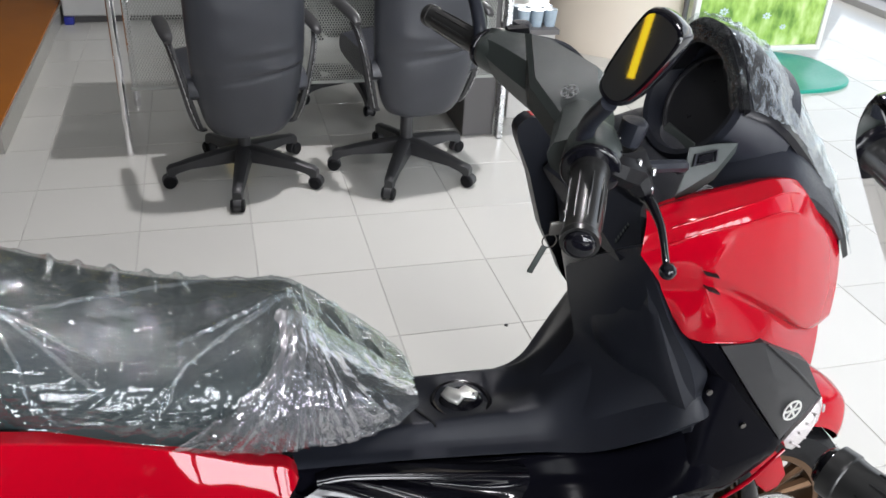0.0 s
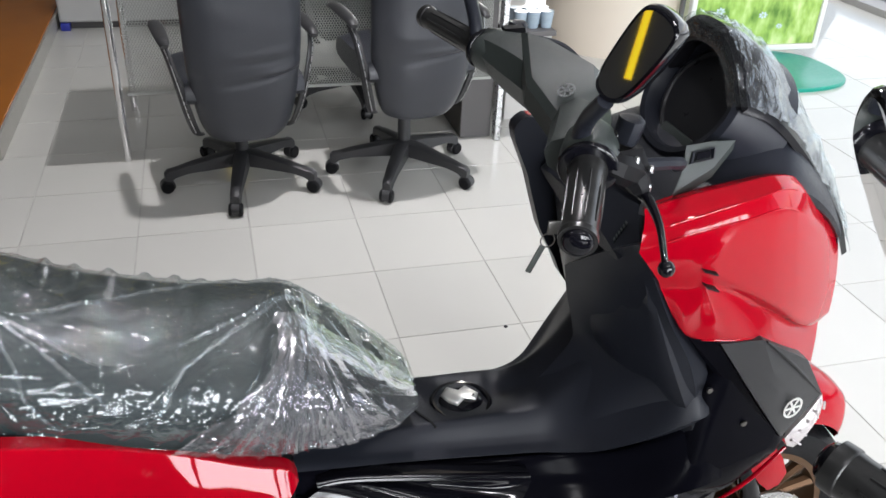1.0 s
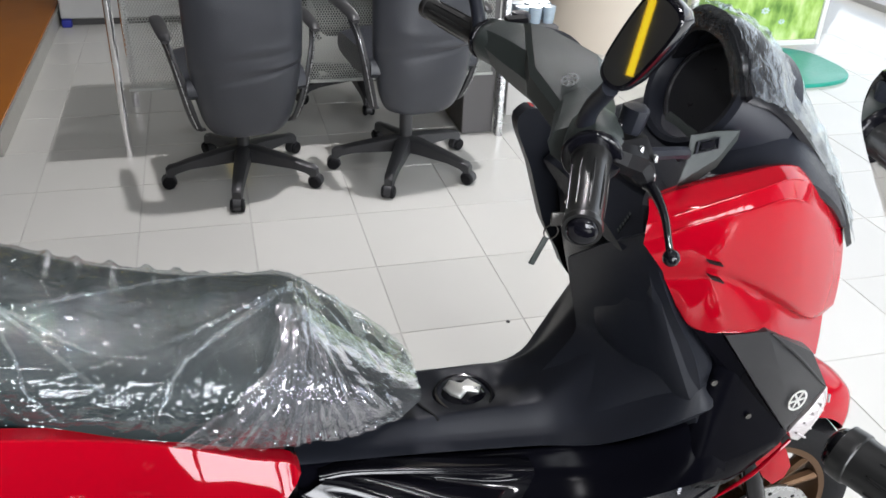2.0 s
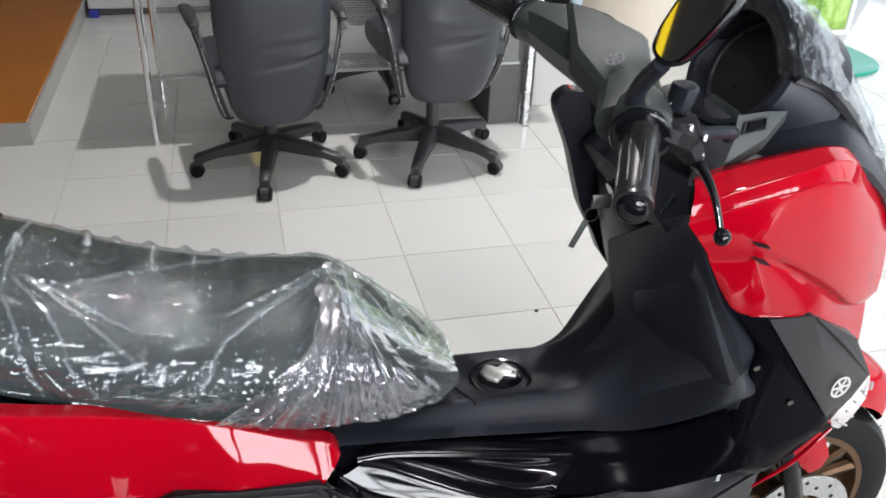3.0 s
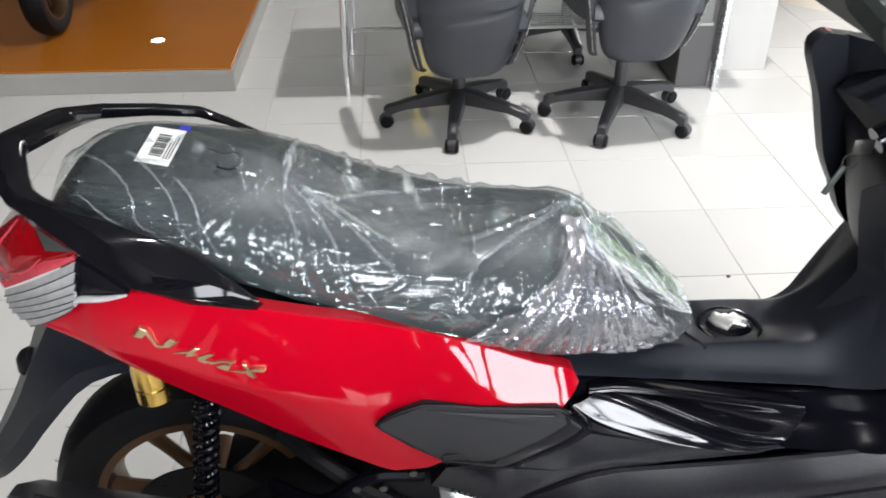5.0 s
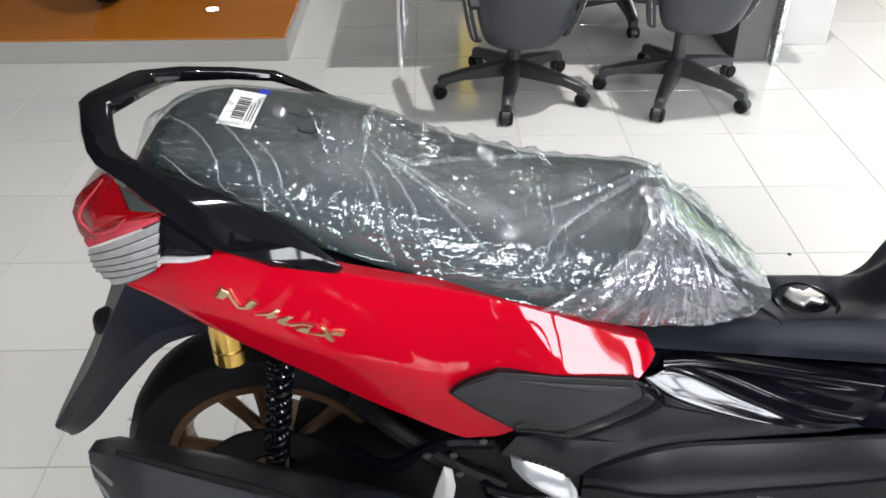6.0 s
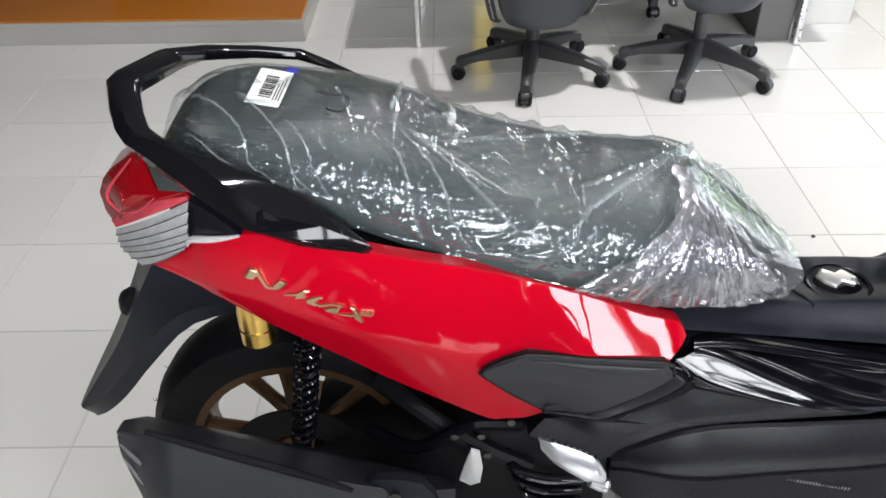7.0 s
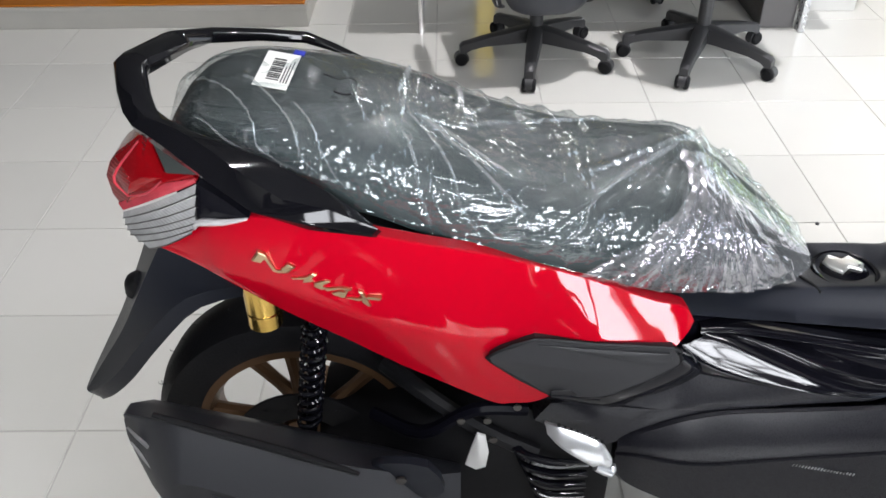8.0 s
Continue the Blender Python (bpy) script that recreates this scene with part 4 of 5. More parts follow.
    # red front cowl: smooth lines fore and aft, with creases between them
    edge = [
        [(0.065, 0.150, 1.051), (0.105, 0.156, 1.068), (0.192, 0.150, 1.078), (0.286, 0.130, 1.076), (0.375, 0.090, 1.028), (0.472, 0.045, 0.949)],
        [(0.051, 0.182, 1.064), (0.091, 0.188, 1.079), (0.171, 0.188, 1.093), (0.267, 0.168, 1.091), (0.367, 0.112, 1.033), (0.466, 0.060, 0.954)],
        [(0.042, 0.203, 1.039), (0.108, 0.219, 1.067), (0.176, 0.222, 1.085), (0.257, 0.198, 1.085), (0.360, 0.140, 1.022), (0.473, 0.070, 0.929)],
        [(0.040, 0.206, 1.013), (0.093, 0.226, 1.045), (0.168, 0.234, 1.064), (0.253, 0.214, 1.063), (0.376, 0.145, 0.976), (0.488, 0.072, 0.883)],
        [(0.078, 0.205, 0.964), (0.108, 0.218, 0.969), (0.145, 0.229, 0.978), (0.280, 0.202, 0.894), (0.397, 0.150, 0.808), (0.493, 0.085, 0.777)],
        [(0.084, 0.203, 0.951), (0.114, 0.215, 0.955), (0.153, 0.222, 0.958), (0.287, 0.186, 0.876), (0.396, 0.134, 0.796), (0.480, 0.080, 0.765)],
        [(0.109, 0.205, 0.905), (0.138, 0.216, 0.870), (0.200, 0.224, 0.861), (0.258, 0.217, 0.850), (0.351, 0.182, 0.790), (0.435, 0.140, 0.722)],
        [(0.113, 0.180, 0.903), (0.140, 0.190, 0.868), (0.200, 0.190, 0.858), (0.258, 0.180, 0.845), (0.351, 0.150, 0.785), (0.430, 0.110, 0.720)]]
    for s in (1, -1):
        lines = [cr([S(x, s * y, z - (.10 if s < 0 and k < 2 else .07 if s < 0 and k < 4 else 0)) for x, y, z in e], 6) for k, e in enumerate(edge)]
        rows = [lines[0]]
        for k, (u, v) in enumerate(zip(lines, lines[1:])):
            puff = (.001, .003, .001, .004, 0, .002, 0)[k]
            for f in ((.06, .25, .5, .75, .94, 1) if k != 4 else (.5, 1)):
                rows.append([p.lerp(q, f) + Vector((0, -s * puff * 4 * f * (1 - f), 0)) for p, q in zip(u, v)])
        cowl = part("front_cowl", lattice(rows), red_paint, sc, "glossy red front cowl with creased sides", angle=75)
        for k, i in ((2, 3), (3, 3), (6, 8)):
            part("crease", tube([p + Vector((0, -s * .0002, 0)) for p in lines[k][i:20]], .0016, 8, 1), red_paint, cowl)
        slots = [[(.128, .236, .999), (.150, .239, .992), (.152, .239, .988), (.132, .236, .994)], [(.138, .235, .972), (.160, .235, .962), (.162, .235, .958), (.142, .235, .967)]]
        for q in slots:
            c = [S(x - .006, s * y, z - .004) for x, y, z in q]
            part("intake_slot", slab(c, sum(c, Vector()) / 4, .012 * s, 0, 1, 1), dark_void, cowl)
    part("nose", body([(.43, [(0, .96), (.04, .955), (.07, .93), (.09, .80), (.05, .74), (0, .73)]), (.48, [(0, .93), (.035, .92), (.06, .90), (.075, .80), (.04, .75), (0, .74)]), (.505, [(0, .87), (.02, .87), (.03, .86), (.035, .80), (.02, .78), (0, .775)])], 3, 3, Y0), red_paint, sc, "glossy red nose")
    for s in (1, -1):
        part("corner_panel", slab([S(.183, s * .229, .860), S(.255, s * .227, .856), S(.376, s * .194, .776), S(.442, s * .176, .684), S(.362, s * .202, .626), S(.264, s * .224, .751)], S(.315, s * .216, .745), .03 * s, .004 * s, 4, 1), grey_matte, sc, "matte grey front corner panel", angle=20)
        part("corner_face", slab([S(.140, s * .214, .866), S(.181, s * .224, .859), S(.262, s * .219, .749), S(.358, s * .197, .625), S(.317, s * .186, .640), S(.229, s * .198, .750)], S(.245, s * .208, .748), .03 * s, .0, 2, 1), deep_gloss, sc, angle=20)
        part("corner_crease", tube([S(.262, s * .228, .852), S(.340, s * .210, .783), S(.435, s * .180, .688)], [.0015, .003, .0015], 6, 3), grey_matte, sc)
        ind = part("front_indicator", slab([S(.447, s * .173, .679), S(.470, s * .160, .630), S(.455, s * .160, .591), S(.418, s * .178, .571), S(.385, s * .188, .606), S(.416, s * .183, .642)], S(.432, s * .178, .622), .03 * s, .010 * s, 4, 2), frosted_lens, sc, "clear ribbed front indicator")
        for k in range(5):
            f = k / 4
            part("rib", tube([S(.395 + .050 * f, s * (.193 - .008 * f), .606 + .066 * f), S(.425 + .036 * f, s * (.184 - .012 * f), .582 + .062 * f)], .0022, 5, 1), frosted_lens, ind)
    emblem("emblem", S(.357, .2125, .699), Vector((.80, .10, .58)), Vector((-.50, -.05, .86)), .019, sc, paper)
    bolt(.197, .211, .760, sc)
    bolt(.275, .210, .680, sc)
    fend = [(.32, .44, .05), (.40, .53, .065), (.50, .565, .07), (.585, .55, .065), (.645, .505, .048), (.668, .465, .02)]
    part("front_mudguard", body([(x, [(0, z + .03), (w * .7, z + .02), (w, z - .02), (w * .98, z - .055), (w * .9, z - .05), (0, z + .015)]) for x, z, w in fend], 4, 3, Y0), red_paint, sc, "glossy red front mudguard")
    part("headlamp", body([(.40, [(0, .76), (.09, .75), (.12, .72), (.11, .67), (0, .65)]), (.46, [(0, .75), (.07, .74), (.10, .72), (.08, .68), (0, .67)]), (.485, [(0, .73), (.04, .73), (.06, .72), (.05, .70), (0, .69)])], 3, 3, Y0), white_lens, sc, "clear headlamp glass")
    for s in (1, -1):
        part("fork_leg", tube([S(.36, .075 * s, .62), S(.485, .085 * s, .244)], .02, 12, 2), black_gloss, sc)
    part("caliper_guard", slab([S(.40, .098, .50), S(.45, .10, .50), S(.50, .10, .42), S(.47, .10, .38), S(.42, .10, .44)], S(.45, .102, .44), .02, .004, 3, 2), red_paint, sc)
    # dash, meter, screen
    part("dash", body([(.04, [(0, .99), (.08, .985), (.12, .98), (.15, .97), (0, .95)]), (.12, [(0, 1.05), (.09, 1.045), (.135, 1.04), (.165, 1.03), (0, .99)]), (.22, [(0, 1.10), (.09, 1.095), (.13, 1.085), (.172, 1.055), (0, 1.0)]), (.30, [(0, 1.13), (.09, 1.12), (.13, 1.10), (.165, 1.05), (0, 1.0)]),
                       (.38, [(0, 1.07), (.08, 1.06), (.12, 1.04), (.14, 1.0), (0, .98)]), (.46, [(0, .99), (.05, .98), (.08, .96), (.09, .93), (0, .92)])], 4, 4, Y0), black_matte, sc, "matte black dash cowl")
    tilt = Matrix.Translation(S(.207, 0, 1.146)) @ Matrix.Rotation(radians(-62), 4, "Y") @ Matrix.Diagonal((1.06, 1.24, 1, 1))
    bm = lathe([(.074, -.030), (.075, .004), (.078, .012), (.086, .014), (.093, .008), (.096, -.004), (.098, -.09), (.074, -.09)], (0, 0, 0), "z", 56, True)
    bm.transform(tilt)
    meter = part("meter", bm, black_matte, sc, "round instrument in a black housing", angle=30)
    bm = lathe([(0, -.016), (.066, -.016), (.0675, -.013), (.070, -.012), (.0735, -.014), (.0735, -.028), (0, -.028)], (0, 0, 0), "z", 48)
    bm.transform(tilt)
    part("dial", bm, dial_glass, meter, "dark unlit dial behind glass")
    bm = box(-.071, -.050, -.036, .034, -.015, -.010, .003)
    bm.transform(tilt)
    part("dial_strip", bm, cover_plastic, meter)
    rows = []
    for x, z, w, dr in ((.216, 1.262, .122, .090), (.270, 1.238, .124, .088), (.330, 1.175, .120, .078), (.39, 1.10, .115, .07), (.45, 1.02, .10, .06), (.50, .93, .075, .04)):
        rows.append([S(x, w * v, z - dr * abs(v) ** 2.6) for v in (-1, -.75, -.5, -.25, 0, .25, .5, .75, 1)])
    hub = S(.215, 0, 1.13)
    lip = [cr(rows[0], 4), cr([p.lerp(hub, .08) + Vector((-.010, 0, -.002)) for p in rows[0]], 4), cr([p.lerp(hub, .24) + Vector((-.006, 0, -.004)) for p in rows[0]], 4), cr([p.lerp(hub, .26) + Vector((.020, 0, -.004)) for p in rows[0]], 4)]
    part("visor_lip", lattice(lip + lip[:1]), smoked, sc, "black visor lip over the meter", angle=50)
    grid = front_rows(rows)
    inner = [[p + Vector((-.008, 0, -.006)) for p in reversed(r)] for r in grid]
    part("screen", lattice([a + b for a, b in zip(grid, inner)], True, True), smoked, sc, "smoked black screen")
    # loose film on the screen, crumpled
    outr = []
    for i, r in enumerate(front_rows([[p + Vector((.002, 0, .004)) for p in q] for q in rows], 10)):
        c = cr(r, 5)
        line = []
        for j, p in enumerate(c):
            d = crumple(p, 1.1)
            edge = .004 * max(0, abs(j / (len(c) - 1) * 2 - 1) - .8) * 5
            side = -1 if j > len(c) / 2 else 1
            line.append(p + Vector((.5 * d, side * edge, d + .001 - edge * .7)))
        outr.append(line)
    over = [[p + Vector((-.003, 0, .003)) + (p - hub).normalized() * (.003 + crumple(p * 1.4, 1.3)) for p in cr([r.lerp(hub, f) + Vector((-.010 * min(1, f * 12), 0, 0)) for r in rows[0]], 10)] for f in (.26, .22, .18, .14, .10, .06, .03, .0)]
    part("lip_film", lattice(over), thin_film, sc, "crumpled clear film over the lip", angle=40)
    part("screen_film", lattice(outr), thin_film, sc, "crumpled clear plastic film", angle=180)
    q = [S(0.099, 0.165, 1.073), S(0.116, 0.150, 1.099), S(0.124, 0.135, 1.128), S(0.173, 0.125, 1.127), S(0.205, 0.125, 1.126), S(0.163, 0.150, 1.099)]
    part("dash_panel", lattice([[p - Vector((0, 0, .012)) for p in q], [p + Vector((0, -.001, .003)) for p in q], [p.lerp(sum(q, Vector()) / 6, .12) + Vector((0, -.001, .005)) for p in q]], True, True), cover_plastic, sc, "grey-green dash side panel", angle=25)
    rim = [S(0.135, 0.140, 1.121), S(0.164, 0.136, 1.123), S(0.161, 0.142, 1.112), S(0.130, 0.147, 1.110)]
    mid = sum(rim, Vector()) / 4
    out = (rim[1] - rim[0]).cross(rim[3] - rim[0]).normalized()
    out = out if out.y < 0 else -out
    frame_rows = [[mid + (p - mid) * k + out * h for p in rim] for k, h in ((1.25, -.006), (1.25, .004), (1.05, .005), (.95, -.002))]
    socket = part("socket", lattice(frame_rows, True, True), black_matte, sc, "black charging socket with a flap", angle=20)
    part("socket_flap", lattice([[mid + (p - mid) * k + out * h for p in rim] for k, h in ((.8, -.002), (.8, .003), (.7, .004))], True, True), black_gloss, socket, angle=20)
    # unreadable writing on the inner dash, as slanting bars
    up, out = Vector((.30, .95, .0)).normalized(), Vector((-.63, -.10, .77))
    for k in range(6):
        c = S(.047, .123, .9865).lerp(S(.068, .111, 1.0045), k / 5) + out * .0012
        run = (S(.068, .111, 1.0045) - S(.047, .123, .9865)).normalized()
        q = [c + run * u * .0016 + up * v * .0048 for u, v in ((-1, -1), (1, -1), (1, 1), (-1, 1))]
        part("writing", lattice([[p - out * .002 for p in q], q], True, True), cover_plastic, sc)
    # handlebar
    hb = [(-.048, -.215, 1.168, .034), (-.015, -.13, 1.160, .052), (.012, -.04, 1.148, .056), (.0, .06, 1.142, .044), (-.04, .14, 1.150, .036), (-.075, .19, 1.152, .027)]
    cover = part("handlebar_cover", tube([S(x, y, z) for x, y, z, r in hb], [r for *_, r in hb], 9, 4, .9), cover_plastic, sc, "matte grey-green handlebar cover", angle=38)
    q = [S(-0.021, -0.130, 1.216), S(0.002, -0.090, 1.216), S(0.035, 0.018, 1.207), S(0.018, 0.070, 1.193), S(-0.042, 0.085, 1.157), S(-0.057, 0.000, 1.185)]
    mid = sum(q, Vector()) / 6 + Vector((0, 0, .003))
    rows = [[p + (p - mid) * .10 + Vector((0, 0, -.034)) for p in q], [p + (p - mid) * .07 + Vector((0, 0, -.008)) for p in q], [p.lerp(mid, .10) + Vector((0, 0, .001)) for p in q], [p.lerp(mid, .45) + Vector((0, 0, .004)) for p in q], [p.lerp(mid, .97) + Vector((0, 0, .004)) for p in q]]
    part("cover_plate", lattice(rows, True, True), cover_plastic, cover, "flat grey-green top plate", angle=25)
    nrm = (q[2] - q[0]).cross(q[4] - q[0]).normalized()
    nrm = nrm if nrm.z > 0 else -nrm
    u = (q[3] - q[4]).normalized()
    emblem("emblem", q[4].lerp(q[3], .32).lerp(mid, .30) + nrm * .0095, u, nrm.cross(u), .0125, sc, steel)
    for s, a, b, l0, tip, box_at in ((1, S(-.066, .238, 1.156), S(-.122, .351, 1.128), S(.010, .242, 1.119), S(-.015, .361, 1.088), S(-.004, .210, 1.197)),
                                    (-1, S(-.06, -.215, 1.165), S(-.118, -.357, 1.180), S(-.005, -.215, 1.155), S(-.006, -.375, 1.136), S(.0, -.215, 1.195))):
        d = (b - a).normalized()
        side = d.cross(Vector((0, 0, 1))).normalized() * -s
        k = .93 if s == 1 else .82
        grip = part("grip", tube([a, a.lerp(b, .06), a.lerp(b, .12), a.lerp(b, .5), a.lerp(b, .88), a.lerp(b, .93), b], [.0260 * k, .0250 * k, .0240 * k, .0230 * k, .0220 * k, .0240 * k, .0235 * k], 24, 3), grip_rubber, sc, "black rubber grip")
        for n in range(9):
            t = 2 * math.pi * n / 9
            e = side * math.cos(t) + d.cross(side) * math.sin(t)
            part("grip_rib", tube([a.lerp(b, .2) + e * .0236 * k, a.lerp(b, .5) + e * .0230 * k, a.lerp(b, .82) + e * .0222 * k], [.001, .0018, .001], 6, 2), grip_rubber, grip)
        part("bar_end", tube([b - d * .002, b + d * .001, b + d * .006, b + d * .009, b + d * .010], [.0190 * k, .0190 * k, .0165 * k, .009 * k, .002], 24, 3), black_gloss, grip, "glossy black bar end cap")
        part("collar", tube([a - d * .010, a - d * .008, a - d * .003, a + d * .001, a + d * .002], [.030 * k, .038 * k, .0395 * k, .037 * k, .030 * k], 24, 3), black_gloss, grip, "glossy black flange at the root of the grip")
        sleeve = part("switch_box", tube([a - d * .075, a - d * .055, a - d * .020, a - d * .008], [.026 * k, .036 * k, .039 * k, .035 * k], 14, 3), cover_plastic, sc, "grey-green switch housing", angle=32)
        for f, h, w in ((.020, .012, .009), (.048, .018, .007)):
            c = a - d * f + side * .030 * k + Vector((0, 0, h))
            part("switch", tube([c - d * w, c - d * w * .5, c + d * w * .5, c + d * w], [.003, .0065, .0065, .003], 10, 2), black_gloss, sleeve)
        pot = part("brake_reservoir", tube([box_at + Vector((-.006, 0, -.022)), box_at + Vector((-.005, 0, -.018)), box_at + Vector((0, 0, .004)), box_at + Vector((.001, 0, .009)), box_at + Vector((.001, 0, .011))], [.014, .0175, .0190, .017, .010], 9, 2, .85), black_matte, sc, "black brake fluid pot", angle=38)
        part("clamp_rod", tube([box_at + Vector((.016, s * .004, -.014)), box_at + Vector((.012, s * .006, -.035)), l0 + Vector((.0, s * .014, .030))], [.0022, .0026, .0022], 8, 4), steel, pot, "bright steel rod")
        mount = part("lever_mount", tube([a + side * .016 - d * .016, a + side * .034 - d * .014 + Vector((0, 0, -.002)), l0 + Vector((-.012, s * .014, .022)), l0 + Vector((-.002, s * .004, .006)), l0], [.014, .018, .019, .014, .009], 7, 3), dark_void, sc, "black lever clamp", angle=30)
        for v in (Vector((-.014, s * .004, .046)), Vector((.008, s * .006, .032)), Vector((.004, -s * .002, .012))):
            part("screw", lathe([(0, -.006), (.0034, -.006), (.0034, .001), (.0024, .0025), (0, .0025)], l0 + v, "z", 10), steel, mount)
        part("lever_block", slab([l0 + Vector((-.030, s * .020, .050)), l0 + Vector((.002, s * .022, .052)), l0 + Vector((.010, s * .012, .030)), l0 + Vector((.006, s * .004, .002)), l0 + Vector((-.022, s * .008, .010))], l0 + Vector((-.006, s * .010, .030)), .02 * s, .004 * s, 3, 1), dark_void, mount, angle=25)
        part("brake_hose", tube([l0 + Vector((-.02, s * .02, .03)), l0 + Vector((.03, s * .028, .026)), l0 + Vector((.07, s * .045, .016)), l0 + Vector((.095, s * .09, -.01))], .0085, 8, 4), black_matte, sc)
        lever = part("brake_lever", tube([l0, l0.lerp(tip, .12) + Vector((.004, 0, .002)), l0.lerp(tip, .45) + Vector((.008, 0, .001)), l0.lerp(tip, .85) + Vector((.002, 0, 0)), tip], [.008, .0068, .0050, .0044, .005], 10, 4), black_gloss, sc, "dark metal brake lever with ball end")
        part("lever_ball", lathe([(.0, -.010), (.005, -.0088), (.0088, -.005), (.010, 0), (.0088, .005), (.005, .0088), (0, .010)], tip, "z", 16), black_gloss, lever)
        # mirror
        m0 = S(-.068, .215 * s, 1.175)
        mc = S(-.052, .287 * s, 1.306)
        part("mirror_stem", tube([m0 + Vector((0, 0, -.02)), m0 + Vector((-.002, -.006 * s, .03)), mc + Vector((-.022, .012 * s, -.050))], [.013, .011, .010], 10, 4), black_matte, sc)
        turn = 40 if s == 1 else -34
        rot = Matrix.Translation(mc) @ Matrix.Rotation(radians(turn), 4, "Z") @ Matrix.Rotation(radians(12), 4, "Y") @ Matrix.Rotation(radians(26 * s), 4, "X")
        ring = [(-.022, .055), (.002, .058), (.026, .054), (.036, .040), (.036, .0), (.030, -.040), (.016, -.055), (-.010, -.056), (-.026, -.040), (-.034, .008), (-.033, .044)]
        cv = [tuple(q)[:2] for q in cr([(u, v, 0) for u, v in ring + ring[:1]], 4)[:-1]]
        lay = [[rot @ Vector((off, u * k * .74, v * k * .98)) for u, v in cv] for off, k in ((-.004, .88), (-.006, .97), (0, 1.0), (.016, 1.0), (.036, .90), (.046, .55))]
        mir = part("mirror", lattice(lay, True, True), black_gloss, sc, "black rear-view mirror")
        part("glass", lattice([[rot @ Vector((q, u * .63, v * .86)) for u, v in cv] for q in (-.0085, -.005)], True, True), mirror_mat, mir)
    lock = part("ignition_lock", tube([S(.06, .02, .985), S(.02, .02, .965)], [.022, .02], 16, 1), black_gloss, sc)
    part("key", box(-.012, .018, Y0 - .024, Y0 - .020, .945, .968, .001), dark_steel, lock)
    part("key_ring", lathe([(.011, -.001), (.0125, -.001), (.0125, .001), (.011, .001)], S(-.010, .022, .935), "y", 20, True), dark_steel, lock)
    bm = box(-.006, .004, -.002, .002, -.050, 0, .0015)
    bm.transform(Matrix.Translation(S(-.016, .022, .926)) @ Matrix.Rotation(radians(24), 4, "Y"))
    part("spare_key", bm, cover_plastic, lock)
    part("left_cowl_tip", slab([S(.004, -.203, 1.046), S(.020, -.203, 1.058), S(.05, -.21, 1.050), S(.03, -.206, 1.040)], S(.022, -.207, 1.049), -.02, -.003, 3, 1), red_paint, sc)


build_scooter()


# ---- plastic film over the seat ----
def ridge(v, width):
    return max(0, 1 - abs(v) * width)


def along(p, a, b):
    """How far p lies from the stretch a to b, and where along it."""
    d = b - a
    f = min(1, max(0, (p - a).dot(d) / d.length_squared))
    return (p - a - d * f).length, f


# long creases, drawn tight between two points: both ends, height, half width
PULL_REAR = [((-.812, -.10, .945), (-.818, .09, .945), .011, .010), ((-.815, .05, .945), (-.700, .157, .790), .010, .011), ((-.806, .045, .945), (-.641, .155, .821), .010, .011), ((-.802, .045, .940), (-.654, .118, .868), .009, .010),
             ((-.774, .063, .930), (-.522, -.10, .850), .008, .011), ((-.818, .09, .935), (-.770, .150, .80), .006, .009)]
PULL_FRONT = [((-.385, -.03, .850), (-.592, .090, .860), .008, .010), ((-.385, -.03, .850), (-.600, .143, .830), .007, .009), ((-.386, -.03, .845), (-.640, .160, .784), .009, .011), ((-.380, -.05, .835), (-.385, .136, .780), .009, .009),
              ((-.372, .0, .835), (-.340, .13, .730), .008, .010), ((-.385, .0, .850), (-.480, .15, .73), .007, .009), ((-.380, .02, .840), (-.420, .145, .72), .007, .008), ((-.36, -.02, .825), (-.27, .09, .72), .007, .009)]
PULL_TAIL = [((-1.03, .023, .982), (-.904, .155, .885), .007, .009), ((-1.10, .0, .960), (-.950, .148, .905), .006, .009), ((-1.08, .098, .958), (-.975, .148, .905), .005, .008), ((-.958, .075, .970), (-.880, .155, .87), .006, .009), ((-.90, -.02, .965), (-.86, .10, .945), .004, .008),
             ((-1.074, .02, .971), (-1.015, .129, .950), .006, .009), ((-1.044, .059, .976), (-.932, .141, .931), .006, .008), ((-.967, .099, .964), (-.923, .149, .912), .007, .009), ((-.941, .082, .964), (-.852, .144, .913), .006, .009),
             ((-.914, .053, .963), (-.868, .119, .940), .005, .008), ((-1.085, .066, .964), (-1.044, .123, .950), .006, .008), ((-1.0, .113, .962), (-.914, .144, .923), .006, .008)]
CREASES = [(S(*a), S(*b), h, w) for a, b, h, w in PULL_REAR + PULL_FRONT + PULL_TAIL]
PULLS = (S(-.815, .05, .945), S(-.388, -.02, .850), S(-1.10, .02, .95))
TIGHT = ((S(-.815, .05, .945), 6.0, .010, .22), (S(-.388, -.02, .850), 7.5, .013, .34), (S(-1.06, .12, .93), 4.0, .006, .25))


